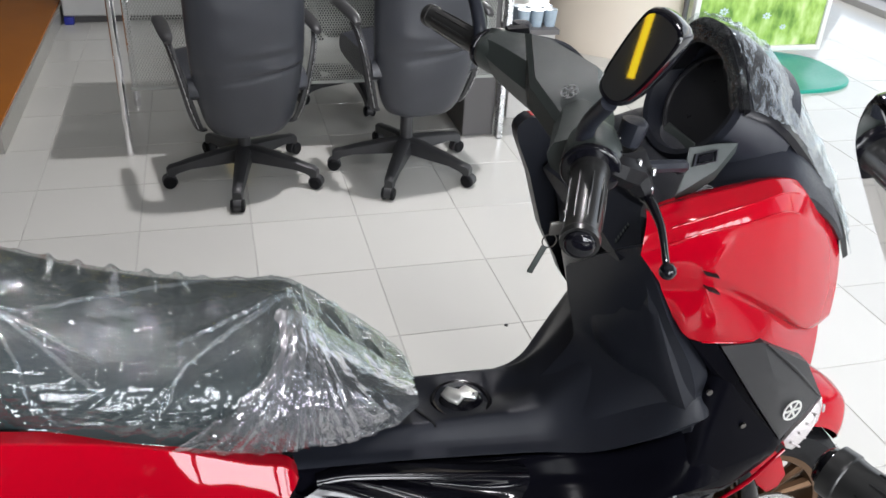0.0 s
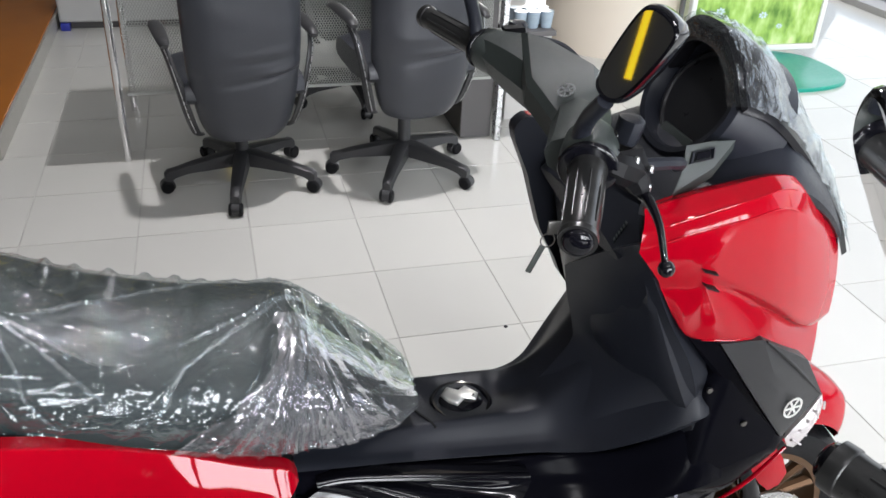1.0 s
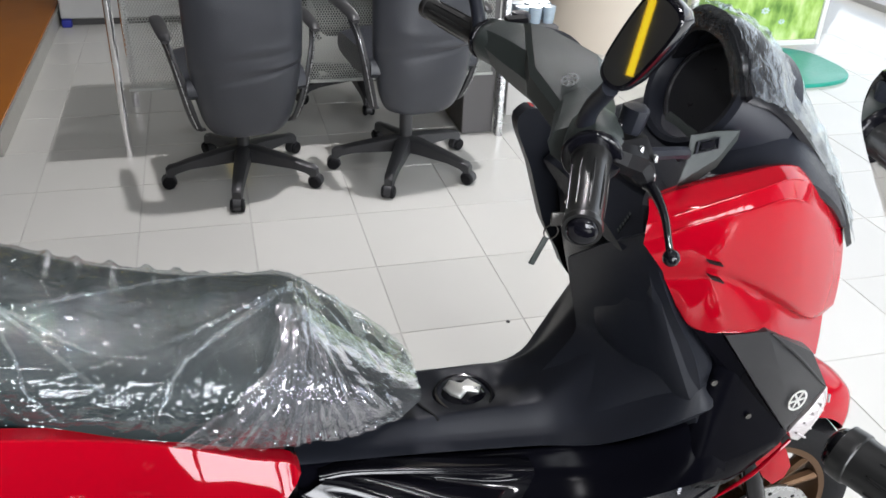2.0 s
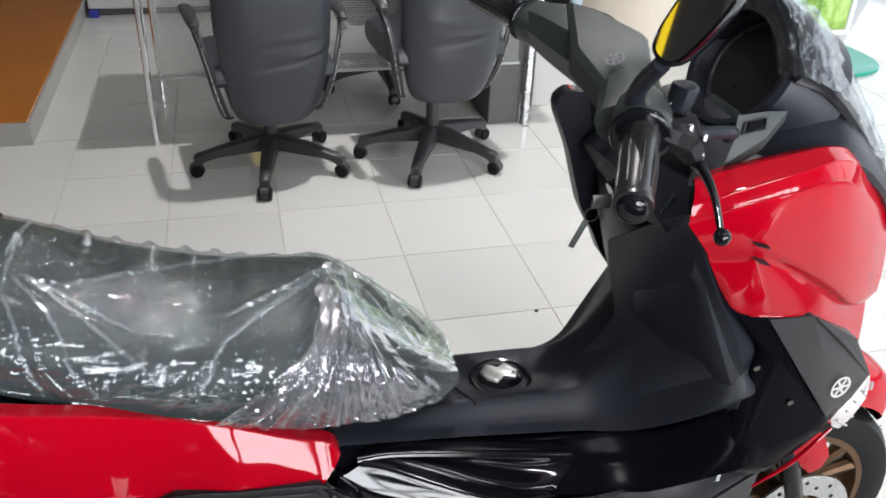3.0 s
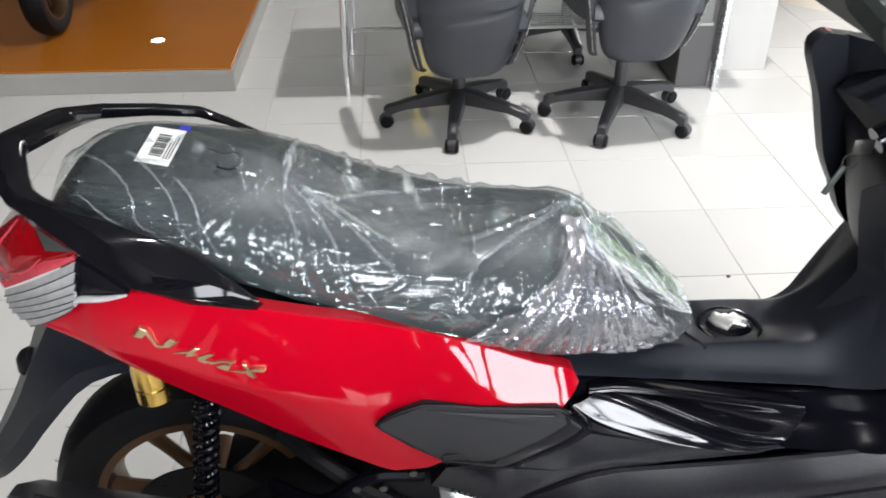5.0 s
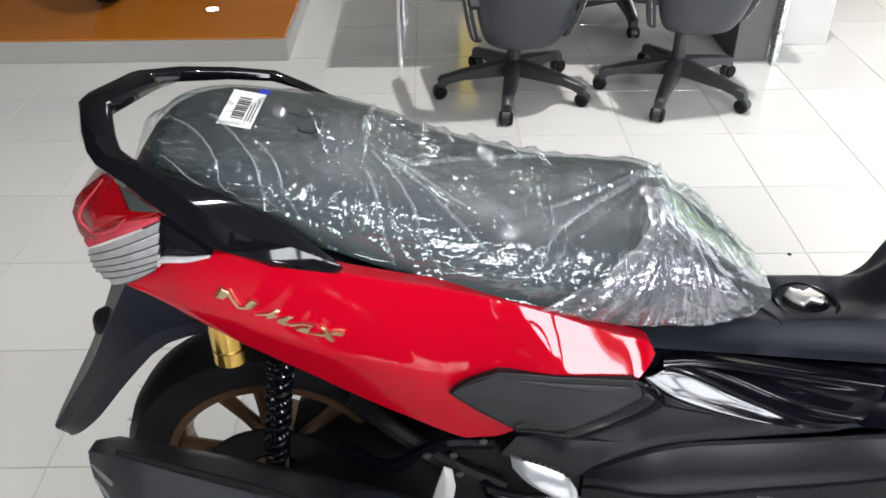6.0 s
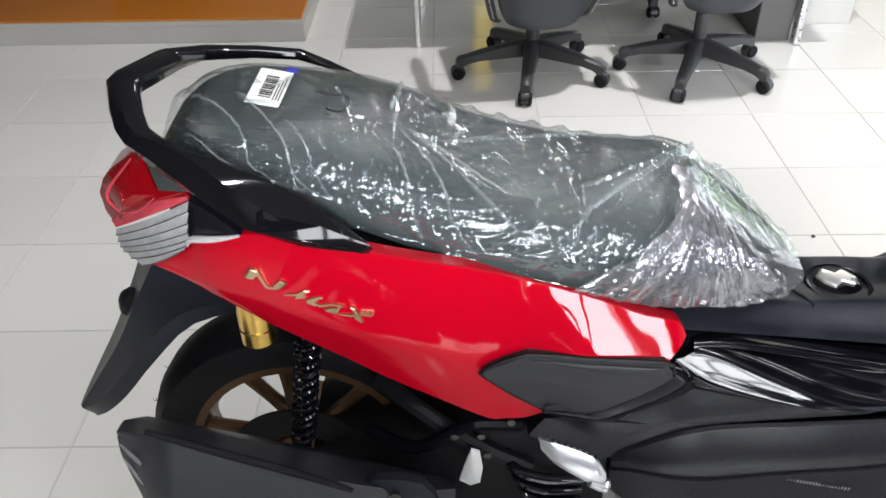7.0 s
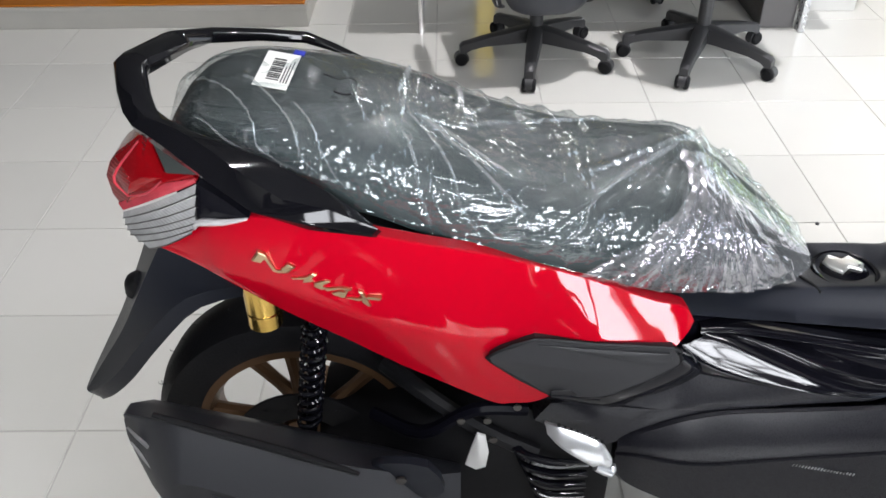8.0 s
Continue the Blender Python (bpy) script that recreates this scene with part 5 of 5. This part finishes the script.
def film_fold(p, f):
    """How far the film stands off the seat; f runs from the seat's crown to its hem."""
    front = min(1, max(0, (p.x + .78) / .25))
    hem = min(1, max(0, (f - .42) / .30)) * (.35 + .65 * front)
    c = min(PULLS, key=lambda q: (p - q).length_squared)
    v = p - c
    r = v.length
    ang = math.atan2(v.z * 1.2 + v.y * .9, v.x)
    drawn = Vector((r * .40, ang * (r + .03) * 1.1, c.x * 3))
    d = (.42 + .06 * front + (.22 - .34 * front) * hem) * crumple(drawn, 1.0) + (.22 - .12 * front) * hem * crumple(Vector((p.x, p.y, p.z * 1.3)), 1.0)
    wob = p + Vector((noise.noise(p * 9), noise.noise(p * 9 + Vector((5, 0, 0))), noise.noise(p * 9 + Vector((0, 5, 0))))) * .010
    for a, b, h, w in CREASES:
        if (p - (a + b) / 2).length > (a - b).length / 2 + .03:
            continue
        dist, at = along(wob, a, b)
        if dist < w:
            d += h * (1 - dist / w) ** 1.25 * min(1, at * 8 + .3) * min(1, (1 - at) * 3.5)
    for c, k, amp, reach in TIGHT:
        v = p - c
        r = v.length
        if r > reach * 1.6:
            continue
        ang = math.atan2(v.z * 1.2 + v.y * .9, v.x) + .10 * noise.noise(p * 9)
        h = ridge(noise.noise(Vector((ang * k, r * 2.0, c.x * 7))), 3.6) + .5 * ridge(noise.noise(Vector((ang * k * 2.3, r * 5.0, c.x * 11))), 3.0) + .3 * ridge(noise.noise(Vector((ang * k * 4.5, r * 9, c.x * 5))), 2.6)
        d += amp * h * min(1, r / .06) * max(0, 1 - r / (reach * 1.6)) * (.35 + .65 * hem)
    d += .012 * min(1, max(0, (p.x + .43) / .08)) * (1 - f) * (.25 + abs(noise.noise(p * 17)) * 1.6)
    # puckers along the far edge, where the film is gathered behind the seat
    if p.y > Y0 + .02 and -.80 < p.x < -.50:
        d += .012 * max(0, math.sin(p.x * 140 + 4 * noise.noise(p * 6))) ** 1.5 * min(1, (p.y - Y0 - .02) / .04) * min(1, (p.x + .80) / .05, (-.50 - p.x) / .05)
    d += .010 * min(1, max(0, (-1.02 - p.x) / .06)) * (1 - .6 * f) * (.5 + abs(noise.noise(p * 13)))
    return d + .020 * max(0, 1 - f * 2.6) * max(0, .6 * noise.noise(p * 7) + .6 * noise.noise(p * 19) + .35) * (1 if p.y > Y0 - .05 else .35)


def nearest_on(halves, p):
    """The point of the seat's surface nearest to p, on p's side of the middle."""
    best = min(((abs(h[0].x - p.x), h) for h in halves), key=lambda q: q[0])[1]
    flip = p.y > Y0
    row = [Vector((q.x, 2 * Y0 - q.y, q.z)) for q in best] if flip else best
    return min(row, key=lambda q: (q - p).length_squared)


def seat_cover():
    cover = thing("plastic_seat_cover", -.65, Y0, .8, "crumpled clear plastic film wrapped over the scooter seat", "plastic cover")
    st = seat_stations(0.002)
    cols = [cr([(x, p[j][0], p[j][1]) for x, p in st], 26) for j in range(5)]
    halves = [[S(p.x, p.y, p.z) for p in cr([c[i] for c in cols], 22)[:-4]] for i in range(len(cols[0]))]
    m = len(halves[0])
    out, off = [], []
    for half in halves:
        row = list(reversed(half)) + [Vector((p.x, 2 * Y0 - p.y, p.z)) for p in half[1:]]
        line, near = [], []
        for j, p in enumerate(row):
            f = abs(j - (m - 1)) / (m - 1)
            d = film_fold(p, f) * (1 if p.y < Y0 + .03 else .7)
            if f > .93:
                d += (f - .93) * .10 * (1 + noise.noise(p * 40))
            way = (p - Vector((p.x, Y0, p.z - .06))).normalized()
            line.append(p + way * max(d + .001, .0006))
            if j < m:
                near.append((p, way, max(d, 0), f))
        out.append(line)
        off.append(near)
    part("sheet", lattice(out), film, cover, angle=35)
    # along the long creases the film lies double, in narrow upstanding folds
    for k, (a, b, h, w) in enumerate(CREASES[:19]):
        side = (b - a).normalized().cross(Vector((0, -.6, .8))).normalized()
        rows = []
        steps = 40
        for i in range(steps + 1):
            f = i / steps
            p = a.lerp(b, f)
            q = nearest_on(halves, p)
            way = (q - Vector((q.x, Y0, q.z - .06))).normalized()
            wide = (.0016 + .0022 * abs(noise.noise(p * 10 + Vector((k, 0, 0))))) * min(1, f * 6 + .4) * min(1, (1 - f) * 4 + .05) * (1 if k < 14 else .6)
            lift = h * min(1, f * 8 + .3) * min(1, (1 - f) * 3.5) + .0025
            rows.append([q + way * (lift - .002) - side * wide * 1.6, q + way * lift - side * wide * .5, q + way * (lift + .0012) + side * wide * .3, q + way * (lift - .002) + side * wide * 1.4])
        part("fold", lattice(rows), fold_film, cover, angle=35)
    cord = [(-0.923, 0.008, 0.967), (-0.904, 0.017, 0.964), (-0.886, 0.009, 0.961), (-0.877, 0.026, 0.958), (-0.886, 0.053, 0.958), (-0.904, 0.053, 0.962), (-0.904, 0.044, 0.962)]
    part("cord", tube([S(x, y, z) + Vector((0, -.002, .007)) for x, y, z in cord], .0013, 6, 4), rubber, cover, "thin black cord caught in the film")
    # an added second layer on the near side, drawn together into pleats towards the nose; its pale lilac stands for
    # reflected daylight
    pull = S(-.39, .0, .86)
    out = []
    for near in off:
        if not -.70 < near[0][0].x < -.218:
            continue
        line = []
        for p, way, d, f in near:
            ang = math.atan2(p.z - pull.z, (p.x - pull.x) * 1.1)
            q = noise.noise(Vector((ang * 5.5, f * .7, 2))) + .5 * noise.noise(Vector((ang * 12, f * 1.5, 7)))
            e = noise.noise(Vector((ang * 14 + 2 * q, f * 4, 4)))
            line.append(p + way * (min(d, .008) * .4 + .007 + (.017 * ridge(q, 1.6) + .004 * ridge(e, 1.6)) * min(1, max(0, (f - .2) * 2.0))))
        out.append(line)
    bm = lattice(out)
    # it ends along a slanting crease behind and over the nose in front
    gone = [v for v in bm.verts if v.co.z > .858 - 1.9 * max(0, -.42 - v.co.x) * .35 - max(0, v.co.x + .40) * .45 + .012 * noise.noise(v.co * 22) or v.co.y > Y0 - .02]
    bmesh.ops.delete(bm, geom=gone, context="VERTS")
    part("gathered_hem", bm, daylit_film, cover, "gathered pleats of film, tinted pale by reflected daylight", angle=28)


seat_cover()

label = thing("barcode_label", -.99, -1.42, .98, "white paper barcode label stuck on the seat film", "label")
LU, LV = Vector((.048, -.012, -.004)).normalized(), Vector((.012, .107, .012)).normalized()


def label_piece(name, u0, u1, v0, v1, lift, mat, parent):
    n = LU.cross(LV).normalized()
    n = n if n.z > 0 else -n
    c = Vector((-.986, -1.440, .9810)) + n * lift
    q = [c + LU * u + LV * v for u, v in ((u0, v0), (u1, v0), (u1, v1), (u0, v1))]
    return part(name, lattice([q, [p - n * .0008 for p in q]], True, True), mat, parent)


sheet = label_piece("sheet", -.024, .024, -.044, .044, .0, paper, label)
for k in range(11):
    label_piece("bar", -.010, .008, -.026 + .005 * k, -.026 + .005 * k + (.0032 if k % 3 else .0018), .0006, ink, sheet)
for k in range(3):
    label_piece("text_line", .011 + .004 * k, .0125 + .004 * k, -.03, .01 + .008 * k, .0006, ink, sheet)
label_piece("blue_tab", .012, .028, .044, .056, .0006, blue_mat, label)

# ---- desk and chairs ----
desk = thing("office_desk", 0, 1.4, 0, "office desk with perforated grey metal front and steel legs", "desk")


def perforated(x0, x1, z0, z1, y, pitch, r):
    verts, faces = [], []
    nx, nz = int((x1 - x0) / pitch), int((z1 - z0) / (pitch * .866))
    px, pz = (x1 - x0) / nx, (z1 - z0) / nz
    for j in range(nz):
        for i in range(nx):
            cx, cz = x0 + (i + .5) * px, z0 + (j + .5) * pz
            sh = (px * .25 if j % 2 else -px * .25)
            n = len(verts)
            sq = [(-.5, -.5), (0, -.5), (.5, -.5), (.5, 0), (.5, .5), (0, .5), (-.5, .5), (-.5, 0)]
            for u, v in sq:
                verts.append((cx + u * px, y, cz + v * pz))
            for k in range(8):
                a = math.atan2(sq[k][1], sq[k][0])
                verts.append((cx + sh + r * math.cos(a), y, cz + r * math.sin(a)))
            for k in range(8):
                q = (k + 1) % 8
                faces.append((n + k, n + q, n + 8 + q, n + 8 + k))
    bm = bmesh.new()
    me = bpy.data.meshes.new("tmp")
    me.from_pydata(verts, [], faces)
    bm.from_mesh(me)
    bpy.data.meshes.remove(me)
    return bm


pp = part("front_panel", perforated(-.82, .74, .30, .70, 1.10, .0115, .0044), perf_metal, desk, "perforated grey metal front panel")
sol = pp.modifiers.new("thick", "SOLIDIFY")
sol.thickness = 0.0015
part("panel_rail", box(-.83, .75, 1.095, 1.108, .288, .302), perf_metal, desk, mod=.002)
part("desk_top", box(-.92, .86, .98, 1.78, .72, .75), desk_top_mat, desk, "grey laminate desk top", mod=.004)
for x, y in ((-.865, 1.095), (-.865, 1.70)):
    part("leg", tube([(x, y, 0), (x, y, .36), (x, y, .72)], .016, 16, 2), chrome, desk, "polished steel leg")
part("side_pedestal", box(.62, .77, 1.11, 1.70, 0.0, .72), desk_dark, desk, "dark grey side pedestal", mod=.004)
part("leg", box(.772, .80, 1.05, 1.10, 0, .72), steel, desk, mod=.004)


def office_chair(x, y, turn, label, yaw=9, folds=(), lift=0.0):
    ch = thing("office_chair", x, y, 0, label, "chair", "visitor chairs at the desk")
    ch.rotation_euler[2] = radians(yaw)
    for k in range(5):
        a = radians(turn - yaw + 72 * k)
        d, s = Vector((math.cos(a), math.sin(a), 0)), Vector((-math.sin(a), math.cos(a), 0))
        c = Vector((x, y, 0))
        rows = []
        for r, w, z0, z1 in ((.02, .032, .085, .150), (.08, .031, .085, .142), (.22, .025, .078, .114), (.270, .022, .066, .101), (.300, .021, .048, .096), (.313, .018, .044, .084)):
            rows.append([c + d * r + s * w + Vector((0, 0, z0)), c + d * r + s * w * .9 + Vector((0, 0, z1 - .006)), c + d * r + s * w * .5 + Vector((0, 0, z1)), c + d * r - s * w * .5 + Vector((0, 0, z1)), c + d * r - s * w * .9 + Vector((0, 0, z1 - .006)), c + d * r - s * w + Vector((0, 0, z0))])
        arm = part("base_arm", lattice(rows, True, True), chair_plastic, ch)
        cc = c + d * .295
        part("caster_stem", tube([cc + Vector((0, 0, .030)), cc + Vector((0, 0, .060))], .010, 8, 1), chair_plastic, arm)
        hood = []
        for k2 in range(15):
            b = radians(-25 + 230 * k2 / 14)
            e = d * math.cos(b) * .0295 + Vector((0, 0, math.sin(b) * .0295))
            hood.append([cc + d * .010 + e * g + s * w2 + Vector((0, 0, .0275)) for g, w2 in ((.86, -.0150), (1, -.0135), (1, .0135), (.86, .0150))])
        part("caster_hood", lattice(hood), chair_plastic, arm, angle=50)
        for q in (-1, 1):
            bm = lathe([(0, -.011), (.02, -.011), (.026, -.006), (.027, 0), (.026, .006), (.02, .011), (0, .011)], (0, 0, 0), "y", 20)
            bm.transform(Matrix.Translation(cc + d * .012 + s * .016 * q + Vector((0, 0, .0272))) @ Matrix.Rotation(a, 4, "Z"))
            part("caster", bm, rubber, arm)
    part("gas_column", tube([(x, y, .08), (x, y, .2), (x, y, .40 + lift)], [.028, .027, .026], 16, 2), chair_plastic, ch)
    seat = part("seat", body([(x - .22, [(0, .50), (.15, .50), (.2, .48), (.19, .42), (0, .40)]), (x - .1, [(0, .51), (.19, .51), (.22, .48), (.21, .42), (0, .40)]), (x + .1, [(0, .51), (.19, .51), (.22, .48), (.21, .42), (0, .40)]), (x + .22, [(0, .50), (.15, .50), (.2, .48), (.19, .42), (0, .40)])], 4, 3, y + .02), chair_leather, ch, "black padded leather seat")
    # backrest: rows upward, its back faces away from the desk
    rows = []
    for z, w, yb, th in ((.262, .085, -.20, .02), (.272, .135, -.215, .05), (.325, .168, -.235, .075), (.42, .192, -.255, .09), (.52, .205, -.264, .09), (.57, .210, -.275, .09), (.70, .214, -.285, .09), (.86, .215, -.29, .09), (1.0, .20, -.30, .08), (1.08, .16, -.305, .05), (1.10, .09, -.305, .02)):
        ring = []
        for k in range(48):
            a = 2 * math.pi * k / 48
            u, v = math.cos(a), math.sin(a)
            ring.append(Vector((x + w * (abs(u) ** .55) * (1 if u > 0 else -1), y + yb + th / 2 + th / 2 * (abs(v) ** .7) * (1 if v > 0 else -1) + .05 * u * u, z)))
        rows.append(ring)
    cols = [cr([r[j] for r in rows], 12) for j in range(48)]
    grid = [[c[i].copy() for c in cols] for i in range(len(cols[0]))]
    for row in grid:
        for p in row:
            if p.y < y - .19:
                u = (p.x - x) / .2
                for zf, sign, uc, us, zs, curl in folds:
                    mid = zf + curl * (u - uc)
                    p.y -= sign * math.exp(-((u - uc) / us) ** 2 - ((p.z - mid) / zs) ** 2)
                p.y -= .003 * noise.noise(Vector((p.x * 9, 0, p.z * 14 + x)))
    back = part("backrest", lattice(grid, True, True), chair_leather, ch, "black leather backrest with soft wrinkles", angle=60)
    seat.location.z += lift
    back.location.z += lift
    for s in (-1, 1):
        loop = [(x + .165 * s, y - .09, .268), (x + .188 * s, y - .12, .29), (x + .212 * s, y - .15, .37), (x + .236 * s, y - .165, .48), (x + .258 * s, y - .155, .58), (x + .272 * s, y - .11, .635)]
        am = part("armrest", tube(loop, [.014, .018, .020, .018, .016, .015], 12, 4, .55), chair_plastic, ch, "black loop armrest with a chrome strip")
        part("chrome_strip", tube([(p[0] + .003 * s, p[1] - .016, p[2]) for p in loop[1:]], .002, 8, 4), steel, am)
        xx = x + .272 * s
        am.location.z += lift
        part("arm_pad", tube([(xx, y - .17, .638), (xx, y - .12, .652), (xx, y + .05, .658), (xx, y + .12, .645)], [.014, .024, .026, .018], 12, 4, .6), chair_plastic, am)


office_chair(-.395, .805, 189, "black leather office chair with armrests, facing the desk", 9, ((.520, -.009, .30, .75, .010, .030), (.542, .008, .45, .55, .014, .030), (.590, -.006, .35, .5, .012, .02), (.612, .005, .3, .5, .015, .02)))
office_chair(.277, .795, 173, "black leather office chair with armrests, facing the desk", 9, ((.528, -.008, .35, .6, .010, .026), (.552, .009, .40, .5, .015, .026), (.605, .004, -.3, .6, .02, -.02)), .055)
office_chair(.22, 1.72, 200, "black office chair standing behind the desk", 180)

# ---- background things ----
column = part("column", lathe([(0, 0), (.46, 0), (.46, H), (0, H)], (2.07, 2.56, 0), "z", 48), column_paint)
tagged(column, "round cream painted column", "column", kind="structure")


def grass_print():
    m = bpy.data.materials.new("grass_print")
    m.use_nodes = True
    n, l = m.node_tree.nodes, m.node_tree.links
    co, mp, no, rp = n.new("ShaderNodeTexCoord"), n.new("ShaderNodeMapping"), n.new("ShaderNodeTexNoise"), n.new("ShaderNodeValToRGB")
    mp.inputs["Scale"].default_value = (4.5, 1, 2.2)
    no.inputs["Scale"].default_value, no.inputs["Detail"].default_value = 2.5, 7
    e = rp.color_ramp.elements
    e[0].position, e[0].color = .33, (.10, .22, .03, 1)
    e[1].position, e[1].color = .72, (.72, .85, .42, 1)
    k = e.new(.5)
    k.color = (.36, .55, .12, 1)
    l.new(co.outputs["Object"], mp.inputs[0]), l.new(mp.outputs[0], no.inputs["Vector"]), l.new(no.outputs[0], rp.inputs[0])
    l.new(rp.outputs[0], n["Principled BSDF"].inputs["Base Color"])
    n["Principled BSDF"].inputs["Roughness"].default_value = .35
    return m


stand = thing("display_board", 2.75, 2.05, 0, "standing display board with a green meadow print on a teal base", "display board")
part("base", lattice([[Vector((2.66 + .50 * k * math.copysign(abs(math.cos(a)) ** .7, math.cos(a)), 1.80 + .36 * k * math.copysign(abs(math.sin(a)) ** .7, math.sin(a)), z)) for a in (2 * math.pi * i / 40 for i in range(40))] for z, k in ((0, 1), (.016, 1), (.022, .985))], True, True), teal, stand, "teal oval base plate")
petal = material("petal_print", (.62, .72, .85), .4, 0, 0, .1, 40)
board = part("board", box(2.335, 3.20, 2.06, 2.085, .085, 1.65), grass_print(), stand, "green meadow print", mod=.002)
for x0, x1, z0, z1 in ((2.30, 2.333, .05, 1.68), (3.202, 3.235, .05, 1.68), (2.334, 3.201, .05, .083), (2.334, 3.201, 1.652, 1.68)):
    part("frame", box(x0, x1, 2.05, 2.09, z0, z1, .003), white_paint, stand)
random.seed(4)
for fx, fz, fr in ((2.50, .30, .036), (2.62, .22, .030), (2.80, .27, .034), (2.47, .17, .024), (2.93, .20, .026)):
    bm = bmesh.new()
    for k in range(7):
        a = 2 * math.pi * k / 7 + fx
        d, e = Vector((math.cos(a), 0, math.sin(a) * .7)), Vector((-math.sin(a), 0, math.cos(a) * .7))
        c = Vector((fx, 2.0585, fz))
        bm.faces.new([bm.verts.new(c + d * fr * u + e * fr * w) for u, w in ((.15, 0), (.6, -.22), (1, 0), (.6, .22))])
    part("flower_print", bm, petal, board)
part("post", box(2.24, 2.265, 2.07, 2.095, .0, 1.5, .003), desk_dark, stand)

cabinet = thing("side_cabinet", 1.18, 1.5, 0, "low dark cabinet beside the desk", "cabinet")
part("carcass", box(.90, 1.115, 1.30, 1.75, 0, .42), desk_top_mat, cabinet, mod=.004)
part("top", box(.885, 1.13, 1.285, 1.765, .42, .445), desk_dark, cabinet, mod=.004)
pack = thing("bottle_pack", 1.03, 1.5, .445, "shrink-wrapped pack of clear water cups", "water cups")
clear = material("clear_plastic", (.30, .37, .43), .25, 0, .5, .2, 30)
for i in range(3):
    for j in range(2):
        part("cup", lathe([(0, 0), (.026, 0), (.033, .07), (.034, .08), (0, .08)], (.965 + .068 * i, 1.36 + .072 * j, .445), "z", 16), clear, pack)

carton = thing("white_carton", -1.0, 3.4, 0, "white carton under plastic on a dark plinth", "carton")
part("plinth", box(-1.34, -.55, 3.18, 3.75, 0, .045), desk_dark, carton, mod=.004)
part("box", box(-1.36, -.52, 3.14, 3.78, .045, .24), carton_white, carton, mod=.012)
part("wrap", box(-1.20, -.66, 3.25, 3.60, .241, .262, .008), film, carton)
part("corner", box(-1.355, -1.30, 3.12, 3.175, 0, .044, .004), blue_mat, carton, "blue plastic corner foot")

crumb = part("crumb", lathe([(0, 0), (.006, 0), (.007, .003), (.003, .006), (0, .006)], (0.346, -0.408, 0), "z", 7), ink)
tagged(crumb, "small dark crumb lying on the pale tiles", "crumb")
spot = thing("recessed_light", -1.785, 1.562, .108, "small round lit lamp set in the platform", "lamp")
glow = bpy.data.materials.new("lamp_glow")
glow.use_nodes = True
glow.node_tree.nodes["Principled BSDF"].inputs["Emission Color"].default_value = (1, .95, .86, 1)
glow.node_tree.nodes["Principled BSDF"].inputs["Emission Strength"].default_value = 9
part("bezel", lathe([(.030, 0), (.036, 0), (.036, .003), (.030, .004)], (-1.785, 1.562, .108), "z", 32, True), steel, spot)
part("lens", lathe([(0, .0005), (.029, .0005), (.029, .002), (0, .003)], (-1.785, 1.562, .108), "z", 32), glow, spot)

# ---- other scooters ----
near = copy_thing(scooter, pose(-.275, Y0 - 1.146, 0, -3))
tagged(near, "dark scooter parked alongside, only its grip and mirror reaching in", "scooter")
plat = copy_thing(scooter, pose(-2.31, 2.50, .108, 0, 0, -90))
tagged(plat, "dark scooter standing on the display platform", "scooter")
# its mirror reaches further out, on a longer stem
mirrors = [o for o in near.children if o.name.startswith("mirror") and o.data.name.startswith("mirror")]
for o in mirrors:
    c = sum((v.co for v in o.data.vertices), Vector()) / len(o.data.vertices)
    if c.y > 0:
        if o.data.name.startswith("mirror_stem"):
            bpy.data.objects.remove(o)
        else:
            o.matrix_basis = Matrix.Translation(c + Vector((.025, .180, .036))) @ Matrix.Rotation(radians(14), 4, "Z") @ Matrix.Rotation(radians(-32), 4, "X") @ Matrix.Diagonal((1, 1.25, 1.35, 1)) @ Matrix.Translation(-c) @ o.matrix_basis
ORIGIN[near.name] = Vector()
stem = tube([(.21, .215, 1.175), (.230, .30, 1.225), (.276, .425, 1.300)], [.012, .010, .010], 10, 4)
part("mirror_stem", stem, black_matte, near)
dark_paint = material("dark_paint", (.03, .03, .035), .15, 0, 1.0, .05)
for ob in (*near.children_recursive, *plat.children_recursive):
    if not ob.data.materials:
        continue
    if ob.material_slots and ob.material_slots[0].material == red_paint:
        ob.material_slots[0].link = "OBJECT"
        ob.material_slots[0].material = dark_paint

# ---- tiles, last ----
rest_of_tiles()
one_tile = tile_mesh(TILE)
for i in range(-8, 9):
    for j in range(-4, 12):
        t = new("tile", one_tile)
        t.location = ((i + .5) * TILE, (j + .5) * TILE, 0)
        t.parent = floor
